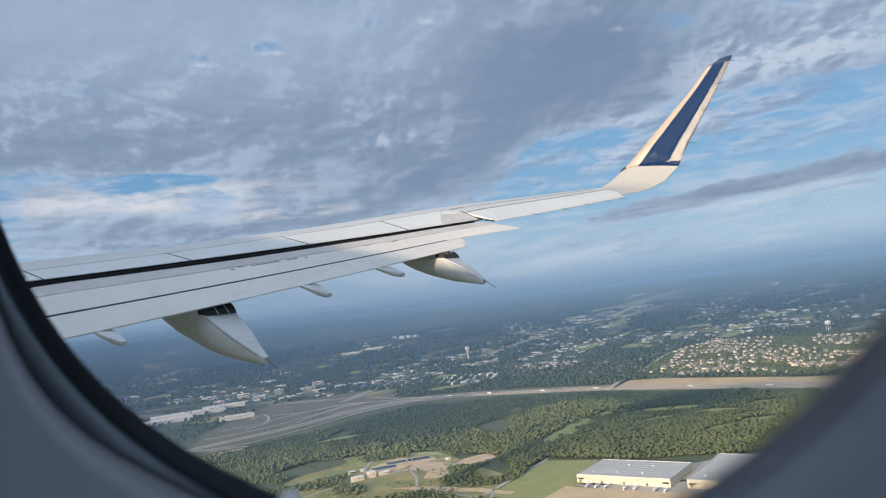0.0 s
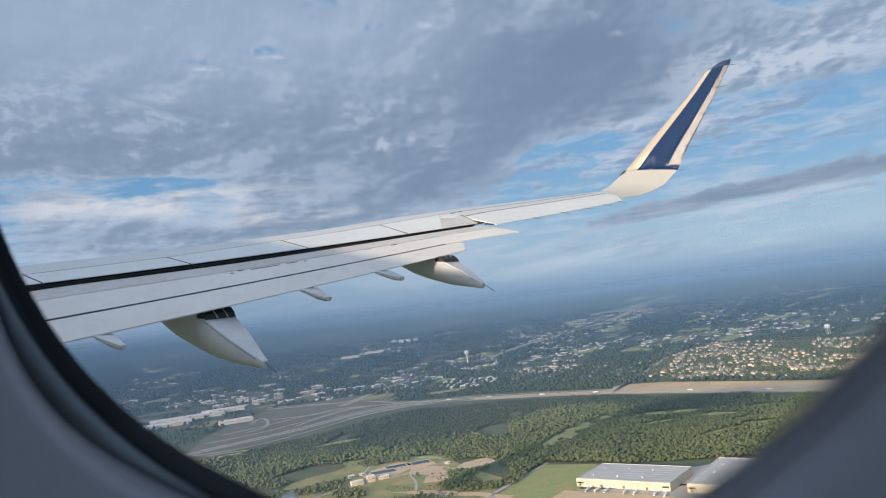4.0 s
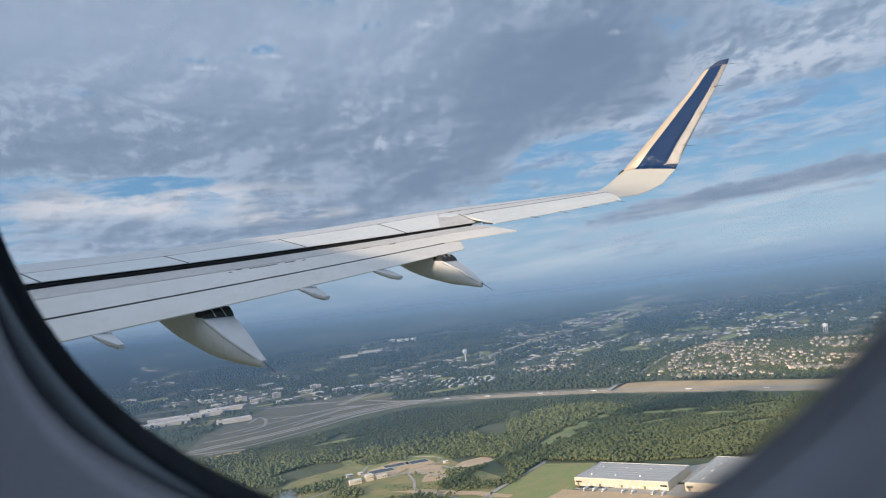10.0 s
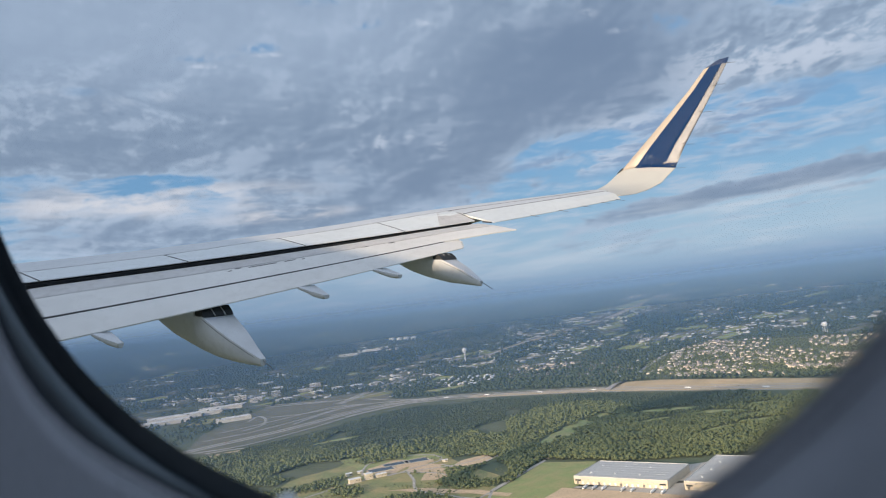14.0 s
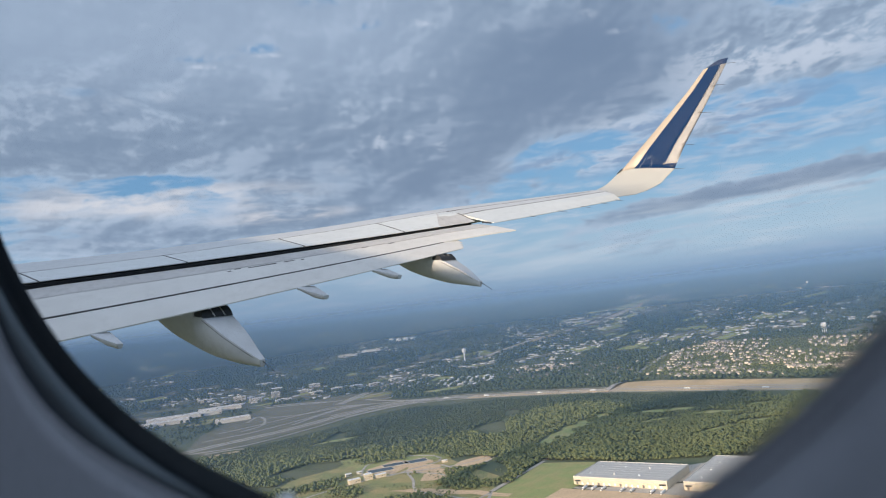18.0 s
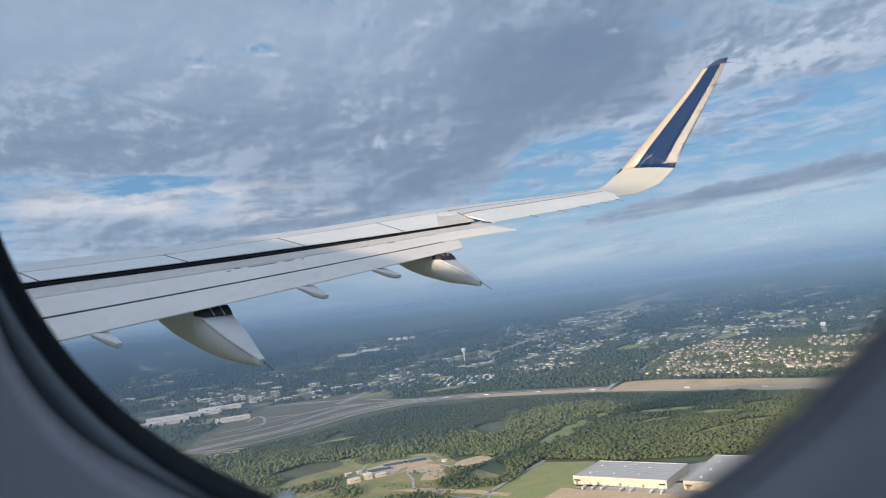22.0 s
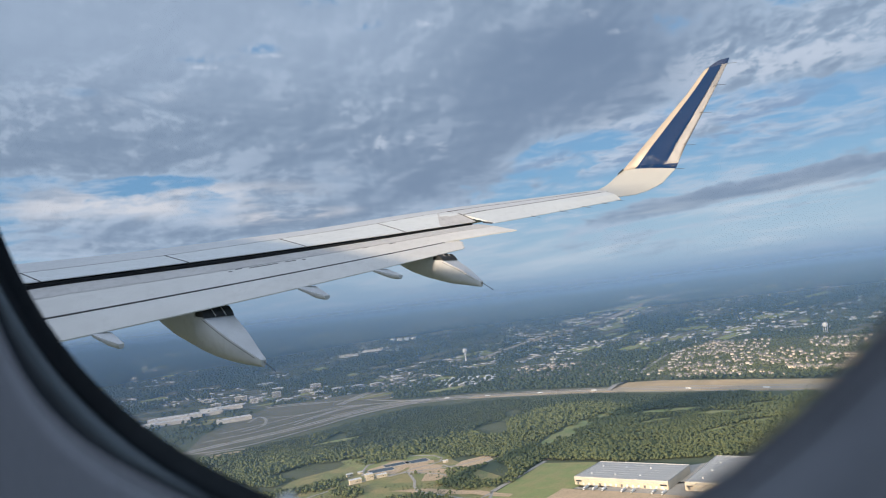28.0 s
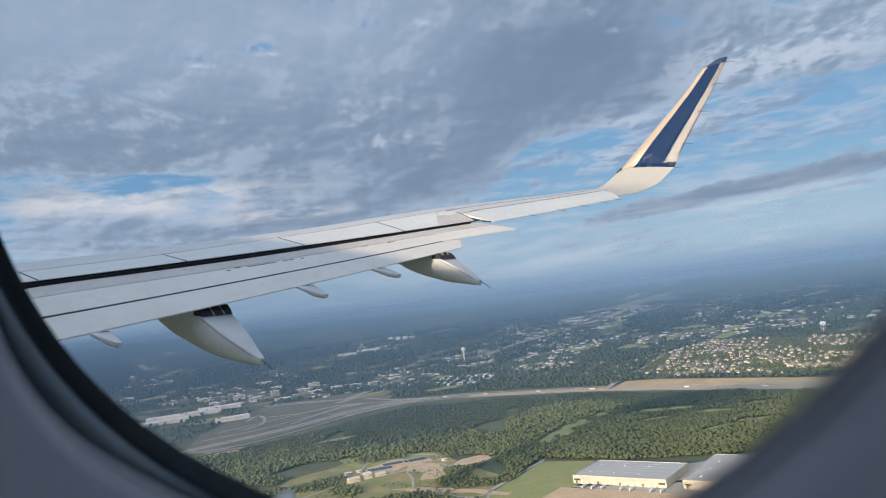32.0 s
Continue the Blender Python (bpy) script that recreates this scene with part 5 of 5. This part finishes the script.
def warehouse(x, y, ang, sx, sy, h, label, docks=True, roof="roof_metal", wall="wall_cream"):
    ob = tidy("warehouse", label, "warehouse", "", x, y, ang)
    part("wall", box_bm(sx, sy, h), wall, ob)
    deck = part("roof", box_bm(sx - 1.2, sy - 1.2, 0.5, 0.0, (0, 0, h - 0.1)), roof, ob, "flat pale metal roof")
    for px, py, ax, ay in ((0, -sy / 2 + 0.3, sx, 0.6), (0, sy / 2 - 0.3, sx, 0.6), (-sx / 2 + 0.3, 0, 0.6, sy - 1.2), (sx / 2 - 0.3, 0, 0.6, sy - 1.2)):
        part("parapet", box_bm(ax, ay, 1.3, 0.0, (px, py, h)), "wall_white", ob, "pale parapet coping")
    for i in range(int(sx / 40)):
        for j in range(int(sy / 45)):
            part("roof_vent", box_bm(2.2, 2.2, 1.6, 0.1, (-sx / 2 + 19 + i * 40, -sy / 2 + 24 + j * 45, h + 0.4)), "steel_white", deck)
    for i in range(int(sy / 13)):
        part("roof_seam", box_bm(sx - 2, 0.35, 0.12, 0.0, (0, -sy / 2 + 6 + i * 13, h + 0.4)), "roof_metal", deck)
    if docks:
        n = int(sx / 9)
        for i in range(n):
            part("dock_door", box_bm(3.2, 0.4, 4.0, 0.0, (-sx / 2 + 6 + i * 9, -sy / 2 - 0.1, 1.2)), "steel_white" if i % 4 else "asphalt", ob, "roller dock door")
        part("wall_band", box_bm(sx + 0.2, 0.3, 1.6, 0.0, (0, -sy / 2 - 0.05, h - 3.2)), "wall_white", ob, "paler painted wall band")
        for k in (-1, 1):
            part("office_window", box_bm(10, 0.3, 2.4, 0.0, (k * (sx / 2 - 7), -sy / 2 - 0.3, 5.6)), "glass_dark", ob, "dark strip window")
    return ob


warehouse(263, 1143, -37, 150, 98, 12, "long cream warehouse with a flat grey roof and dock doors")
warehouse(398, 1082, -37, 92, 158, 12, "deep cream warehouse with a flat grey roof")
warehouse(512, 1008, -37, 70, 150, 11, "narrow cream warehouse with a flat grey roof")
for x, y, ang, sx, sy, h in ((-960, 2600, 24, 250, 70, 12), (-1010, 2500, 24, 190, 60, 11), (-740, 2440, 24, 110, 45, 11), (-1120, 2420, 24, 160, 60, 11), (-860, 2690, 20, 150, 50, 12)):
    warehouse(x, y, ang, sx, sy, h, "big white-roofed distribution warehouse", False, "roof_white", "wall_white")


def office(x, y, ang, sx, sy, floors, label):
    ob = tidy("office_building", label, "office building", "offices by the highway", x, y, ang)
    part("wall", box_bm(sx, sy, floors * 3.8), "wall_white", ob)
    part("roof", box_bm(sx + 0.6, sy + 0.6, 0.8, 0.0, (0, 0, floors * 3.8)), "roof_white", ob, "pale flat roof")
    for i in range(floors):
        part("window_band", box_bm(sx * 0.94, 0.3, 1.8, 0.0, (0, -sy / 2 - 0.1, 1.2 + i * 3.8)), "glass_dark", ob, "dark ribbon window")
    part("plant_room", box_bm(sx * 0.3, sy * 0.4, 3.0, 0.0, (0, 0, floors * 3.8 + 0.7)), "roof_metal", ob)
    return ob


spots = [(-753, 2791, 10, 60, 24, 4), (-690, 2850, 15, 44, 22, 6), (-587, 2898, 12, 70, 26, 3), (-640, 2760, 18, 80, 30, 2), (-520, 2830, 20, 50, 22, 3), (-450, 2870, 15, 60, 24, 3), (-830, 2850, 10, 60, 22, 5),
         (-380, 2900, 22, 70, 24, 2), (-900, 2760, 12, 50, 26, 4), (-300, 2880, 25, 60, 22, 3), (-980, 2890, 8, 70, 24, 3), (-560, 2990, 10, 60, 22, 4), (-220, 2960, 25, 66, 26, 2), (-720, 3010, 8, 60, 26, 3)]
for q in spots:
    q = (*q[:3], q[3] * 0.75, q[4] * 0.8, q[5])
    office(*q, "pale %s-storey office block with ribbon windows" % {2: "two", 3: "three", 4: "four", 5: "five", 6: "six"}[q[5]])


def apartment(x, y, ang):
    ob = tidy("apartment_block", "pale three-storey apartment block with a white roof", "apartment block", "apartment estate", x, y, ang)
    part("wall", box_bm(21, 11, 7.5), "wall_white", ob)
    part("roof", gable_bm(21, 11, 7.5, 2.6), "roof_white", ob, "pale pitched roof")
    for i in range(3):
        part("window_band", box_bm(19, 0.3, 1.3, 0.0, (0, -5.6, 0.9 + i * 2.4)), "glass_dark", ob, "row of dark windows")
    return ob


for i in range(7):
    for j in range(5):
        if (i, j) not in ((0, 4), (6, 0), (3, 2)):
            apartment(-60 + i * 31 + j * 10 + 6 * math.sin(i * 2.1 + j), 2670 + j * 38 - i * 9 + 5 * math.sin(i + j * 1.7), 20 + 8 * math.sin(i * 1.3) if (i + j) % 2 else 65)

# houses
BASE = [(15, 10, 4.4), (17, 10, 4.2), (13, 10, 6.6), (16, 11, 4.6)]


def house(sx, sy, h):
    ob = tagged(new("house"), "brick family house with a hipped shingle roof", "house", "houses beyond the highway")
    part("wall", box_bm(sx, sy, h), "house_wall", ob)
    part("roof", gable_bm(sx, sy, h, 3.0), "house_roof", ob, "hipped shingle roof")
    part("garage", box_bm(sx * 0.4, sy * 0.5, h * 0.8, 0.0, (sx * 0.26, -sy * 0.7, 0)), "house_wall", ob)
    part("garage_roof", gable_bm(sx * 0.4, sy * 0.5, h * 0.8, 1.6, 0.3), "house_roof", ob).location = (sx * 0.26, -sy * 0.7, 0)
    part("chimney", box_bm(0.9, 0.9, 2.4, 0.0, (-sx * 0.25, 0, h + 1.2)), "house_wall", ob)
    return ob


def house_arrays(n):
    """Wall and roof corners of plain far houses."""
    wv = np.array([[-1, -1, 0], [1, -1, 0], [1, 1, 0], [-1, 1, 0], [-1, -1, 1], [1, -1, 1], [1, 1, 1], [-1, 1, 1]], float)
    wf = np.array([[0, 1, 5], [0, 5, 4], [1, 2, 6], [1, 6, 5], [2, 3, 7], [2, 7, 6], [3, 0, 4], [3, 4, 7]])
    rv = np.array([[-1.08, -1.1, 1], [1.08, -1.1, 1], [1.08, 1.1, 1], [-1.08, 1.1, 1], [-0.5, 0, 1.8], [0.5, 0, 1.8]], float)
    rf = np.array([[0, 1, 5], [0, 5, 4], [1, 2, 5], [2, 3, 4], [2, 4, 5], [3, 0, 4]])
    return wv, wf, rv, rf


def spread(name, V, F, x, y, sx, sy, sz, ang, mat, label, category):
    c, q = np.cos(ang)[:, None], np.sin(ang)[:, None]
    u, v = V[:, 0] * sx[:, None], V[:, 1] * sy[:, None]
    P = np.stack([u * c - v * q + x[:, None], u * q + v * c + y[:, None], V[:, 2] * sz[:, None] + land_np(x, y)[:, None]], -1).reshape(-1, 3)
    G = (F[None] + (np.arange(len(x)) * len(V))[:, None, None]).reshape(-1, F.shape[1])
    return raw_mesh(name, P, G, mat, label, category)


ESTATE = [(620, 2400), (700, 2260), (830, 2110), (1040, 1900), (1330, 1580), (1900, 1900), (1450, 2600), (1290, 2720), (1040, 2915), (735, 2660)]
gx, gy = [], []
for i in range(-60, 60):
    for j in range(-40, 60):
        u, v = i * 21.0, j * 27.0 + (12 if j % 2 else 0)
        gx.append(1000 + u * 0.77 + v * 0.64)
        gy.append(2300 - u * 0.64 + v * 0.77)
gx, gy = np.array(gx), np.array(gy)
gx, gy = gx + 26 * np.sin(gy / 61) + 14 * np.sin(gx / 37) + rng.uniform(-6, 6, len(gx)), gy + 22 * np.sin(gx / 73) + 12 * np.sin(gy / 29) + rng.uniform(-6, 6, len(gy))
ok = inside(gx, gy, ESTATE) & (rng.uniform(0, 1, len(gx)) < 0.66) & (wave(gx, gy, 0.012, 31) > 0.26) & in_view(gx, gy)
ok &= off_line(gx, gy, [(490, 2190), (600, 2390), (700, 2560), (850, 2800), (1050, 3150)], 45) & ~inside(gx, gy, DRY)
gx, gy = gx[ok], gy[ok]
order = np.argsort(np.hypot(gx, gy))
first, rest = order[:140], order[140:]
models = [house(*b) for b in BASE]
for n, i in enumerate(first):
    m = pose(gx[i], gy[i], land(gx[i], gy[i]), 0, 0, -40 + rng.choice([0, 90, 180, 8, -12]) + rng.uniform(-25, 25))
    if n < 4:
        models[n].matrix_world = m
    else:
        copy_thing(models[n % 4], m)
wv, wf, rv, rf = house_arrays(0)
X, Y = gx[rest], gy[rest]
ang = radians(-40) + rng.choice([0, math.pi / 2], len(X)) + rng.uniform(-0.2, 0.2, len(X))
sx, sy, sz = rng.uniform(4.5, 7.5, len(X)), rng.uniform(4, 5.5, len(X)), rng.uniform(3.4, 6, len(X))
spread("far_houses", wv, wf, X, Y, sx, sy, sz, ang, "house_wall", "brick walls of the far housing estate", "houses")
spread("far_roofs", rv, rf, X, Y, sx, sy, sz, ang, "house_roof", "brown roofs of the far housing estate", "houses")
# garden trees between the houses
x, y = grid(500, 1950, 1500, 2950, 11)
ok = inside(x, y, ESTATE) & in_view(x, y) & ~inside(x, y, DRY) & (rng.uniform(0, 1, len(x)) < 0.75) & off_line(x, y, HWY, 80)
plant("garden_trees", x[ok], y[ok], rng.uniform(4.5, 9.5, ok.sum()), 2, "leaves", "garden trees among the houses", "trees")

# second, darker estate and the far town
x, y = grid(150, 640, 2450, 2950, 24)
ok = inside(x, y, [(150, 2700), (520, 2430), (640, 2500), (600, 2800), (300, 2930)]) & (rng.uniform(0, 1, len(x)) < 0.85)
X, Y = x[ok], y[ok]
ang = rng.choice([0.5, 0.5 + math.pi / 2], len(X))
sx, sy, sz = rng.uniform(6, 8, len(X)), rng.uniform(5, 6, len(X)), rng.uniform(3.2, 5, len(X))
spread("far_houses", wv, wf, X, Y, sx, sy, sz, ang, "house_wall", "brick walls of a second far estate", "houses")
spread("far_roofs", rv, rf, X, Y, sx, sy, sz, ang, "house_roof", "brown roofs of a second far estate", "houses")

x, y = grid(-2600, 2900, 2350, 4750, 34)
r = np.hypot(x, y)
strip = (~off_line(x, y, ARTERY[2:], 190)) | (~off_line(x, y, [(210, 3300), (700, 3200), (1300, 3050), (1900, 2800)], 130)) | (~off_line(x, y, [(402, 3205), (399, 3673), (380, 4100)], 100)) | (~off_line(x, y, [(490, 2250), (600, 2390), (700, 2560), (850, 2800), (1050, 3150)], 80))
strip |= ~off_line(x, y, [(-1500, 3000), (-900, 2960), (-500, 2930), (-150, 2870)], 110)
ok = in_view(x, y) & (r < 4850) & (r > 2330) & ((strip & (rng.uniform(0, 1, len(x)) < 0.42)) | ((wave(x, y, 0.004, 41) > 0.66) & (rng.uniform(0, 1, len(x)) < 0.25)))
ok &= off_line(x, y, ARTERY, 40) & off_line(x, y, HWY, 85) & ~inside(x, y, ESTATE) & ~inside(x, y, INTER) & ~inside(x, y, DRY)
X, Y = x[ok], y[ok]
bv = np.vstack([wv])
bf = np.vstack([wf, [[4, 5, 6], [4, 6, 7]]])
spread("far_town", bv, bf, X, Y, rng.uniform(5, 17, len(X)), rng.uniform(4, 8, len(X)), rng.uniform(3, 6, len(X)), rng.choice([0.35, 0.5, -0.4, 1.1], len(X)), "wall_white", "pale flat-roofed sheds of the far town", "town")


# ---- water towers ----
def lathe(profile, n=20):
    return [[Vector((r * math.cos(2 * math.pi * k / n), r * math.sin(2 * math.pi * k / n), z)) for k in range(n)] for r, z in profile]


def water_tower(x, y, h, label, legs=False):
    ob = tidy("water_tower", label, "water tower", "", x, y)
    solid("tank", lathe([(0.5, h * 0.62), (6, h * 0.66), (9.5, h * 0.74), (10.5, h * 0.84), (9.5, h * 0.92), (6, h * 0.98), (0.5, h)]), "steel_white", ob, "bulbous white tank", True)
    if legs:
        for k in range(6):
            a = k * math.pi / 3
            rod("leg", (8 * math.cos(a), 8 * math.sin(a), 0), (8 * math.cos(a), 8 * math.sin(a), h * 0.74), 0.6, 0.6, "steel_white", ob)
        rod("riser", (0, 0, 0), (0, 0, h * 0.65), 1.4, 1.4, "steel_white", ob)
    else:
        solid("stem", lathe([(5.5, 0), (3.2, h * 0.12), (2.8, h * 0.5), (5.2, h * 0.655)]), "steel_white", ob, "tapered white stem", True)
    return ob


water_tower(1410, 2690, 46, "white water tower on six legs above the houses", True)
water_tower(74, 3225, 58, "white water tower on a single stem")


# ---- water works ----
def basin(x, y, ang, sx, sy):
    ob = tidy("settling_basin", "dark water basin with a pale concrete rim", "basin", "settling basins", x, y, ang)
    part("water", box_bm(sx, sy, 0.9), "pond", ob, "dark still water")
    for px, py, ax, ay in ((0, -sy / 2 - 0.6, sx + 2.4, 1.2), (0, sy / 2 + 0.6, sx + 2.4, 1.2), (-sx / 2 - 0.6, 0, 1.2, sy), (sx / 2 + 0.6, 0, 1.2, sy)):
        part("rim", box_bm(ax, ay, 1.6, 0.05, (px, py, 0)), "concrete", ob)
    return ob


patch("yard", [(-182, 1405), (-178, 1482), (-128, 1514), (-57, 1485), (-51, 1434), (-106, 1414), (-125, 1376)], "bare_earth", 0.7, "tan gravel round the basins", 4, 6)
for x, y, sx, sy in ((-88, 1464, 46, 30), (-128, 1456, 50, 26), (-155, 1419, 48, 30)):
    basin(x, y, 18, sx, sy)
for x, y, ang, sx, sy, h in ((-196, 1336, 25, 22, 10, 8), (-172, 1352, 25, 14, 11, 11), (-150, 1362, 25, 20, 9, 6), (-215, 1400, 20, 12, 8, 5), (-196, 1412, 20, 9, 7, 4), (-30, 1425, 15, 10, 7, 4)):
    ob = tidy("works_building", "small cream works building with a flat roof", "works building", "works buildings", x, y, ang)
    part("wall", box_bm(sx, sy, h), "wall_cream", ob)
    part("roof", box_bm(sx + 0.8, sy + 0.8, 0.5, 0.0, (0, 0, h)), "roof_white", ob)
    part("door", box_bm(1.6, 0.2, 2.4, 0.0, (-sx * 0.2, -sy / 2 - 0.05, 0)), "steel_white", ob)
    for k in range(2):
        part("window", box_bm(2.2, 0.2, 1.4, 0.0, (sx * (0.1 + 0.24 * k), -sy / 2 - 0.05, h * 0.5)), "glass_dark", ob)


# ---- far storage tanks ----
for x, y in ((-302, 4019), (-260, 4012), (-222, 4006), (-181, 3998)):
    ob = tidy("storage_tank", "white cylindrical storage tank with a low cone roof", "storage tank", "tank farm", x, y)
    solid("shell", lathe([(15, 0), (15, 14)], 24), "steel_white", ob, "white steel shell", False)
    solid("cone_roof", lathe([(15.4, 14), (15.4, 14.6), (0.4, 17.5)], 24), "steel_white", ob, "pale cone roof")
for x, y, ang, sx, sy in ((-407, 3781, 8, 120, 30), (-340, 3808, 10, 60, 26), (-503, 3709, 8, 110, 28), (-808, 3159, 12, 70, 26)):
    warehouse(x, y, ang, sx, sy, 10, "long white far factory hall", False, "roof_white", "wall_white")


# ---- lorries ----
def lorry(x, y, ang, label, colour):
    ob = tidy("lorry", label, "lorry", "lorries", x, y, ang)
    ob.location.z += 1.2
    part("trailer", box_bm(13.5, 2.6, 2.9, 0.08, (0, 0, 1.2)), "steel_white", ob, "white box trailer")
    part("cab", box_bm(2.6, 2.5, 2.8, 0.3, (8.6, 0, 0.6)), colour, ob)
    part("windscreen", box_bm(0.1, 2.1, 0.9, 0.0, (9.9, 0, 2.1)), "glass_dark", ob)
    for wx in (-5.2, -3.9, 7.2, 9.2):
        for wy in (-1.05, 1.05):
            solid("wheel", [[Vector((wx + 0.5 * math.cos(k * math.pi / 5), wy + s * 0.15, 0.5 + 0.5 * math.sin(k * math.pi / 5))) for k in range(10)] for s in (-1, 1)], "tyre", ob)
    return ob


line = smooth_line(shifted(HWY, -13), 10.0)
first_lorry = lorry(0, 0, 0, "white articulated lorry with a box trailer", "steel_white")
used = False
for p0, p1 in (((110, 2332), -28), ((270, 2246), -29), ((420, 2160), -30), ((640, 1985), -41), ((800, 1850), -41), ((-20, 2400), 157), ((980, 1690), -41)):
    q = min(line, key=lambda v: (v - Vector(p0)).length)
    m = pose(q.x, q.y, land(q.x, q.y) + 1.2, 0, 0, p1)
    if used:
        copy_thing(first_lorry, m)
    else:
        first_lorry.matrix_world, used = m, True
for i in range(9):
    px, py = 185 + i * 12.2, 1118 - i * 9.2
    if i not in (3, 6):
        copy_thing(first_lorry, pose(px, py, 0.7, 0, 0, 233))


# ---- cars ----
def car(colour):
    ob = tagged(new("car"), "small %s car on the highway" % ("white" if colour == "steel_white" else "dark" if colour == "asphalt" else "red"), "car", "cars on the highway")
    part("body", box_bm(4.4, 1.8, 0.75, 0.15, (0, 0, 0.35)), colour, ob)
    part("cabin", box_bm(2.3, 1.6, 0.6, 0.2, (-0.2, 0, 1.05)), "glass_dark", ob)
    for wx in (-1.4, 1.4):
        for wy in (-0.85, 0.85):
            solid("wheel", [[Vector((wx + 0.33 * math.cos(k * math.pi / 4), wy + q * 0.1, 0.33 + 0.33 * math.sin(k * math.pi / 4))) for k in range(8)] for q in (-1, 1)], "tyre", ob)
    return ob


cars = [car("steel_white"), car("asphalt"), car("paint_red")]
n = 0
for off, line_pts in ((-16, HWY), (-10, HWY), (10, HWY), (16, HWY), (9, ARTERY[:5])):
    pts = smooth_line(shifted(line_pts, off), 8.0)
    for k in range(7):
        i = int(len(pts) * (0.22 + 0.09 * k + 0.013 * ((k * 7 + off) % 5)))
        if i + 1 >= len(pts):
            continue
        p, q = pts[i], pts[i + 1]
        m = pose(p.x, p.y, land(p.x, p.y) + (1.25 if line_pts is HWY else 1.65), 0, 0, math.degrees(math.atan2(q.y - p.y, q.x - p.x)))
        if n < 3:
            cars[n].matrix_world = m
        else:
            copy_thing(cars[n % 3], m)
        n += 1
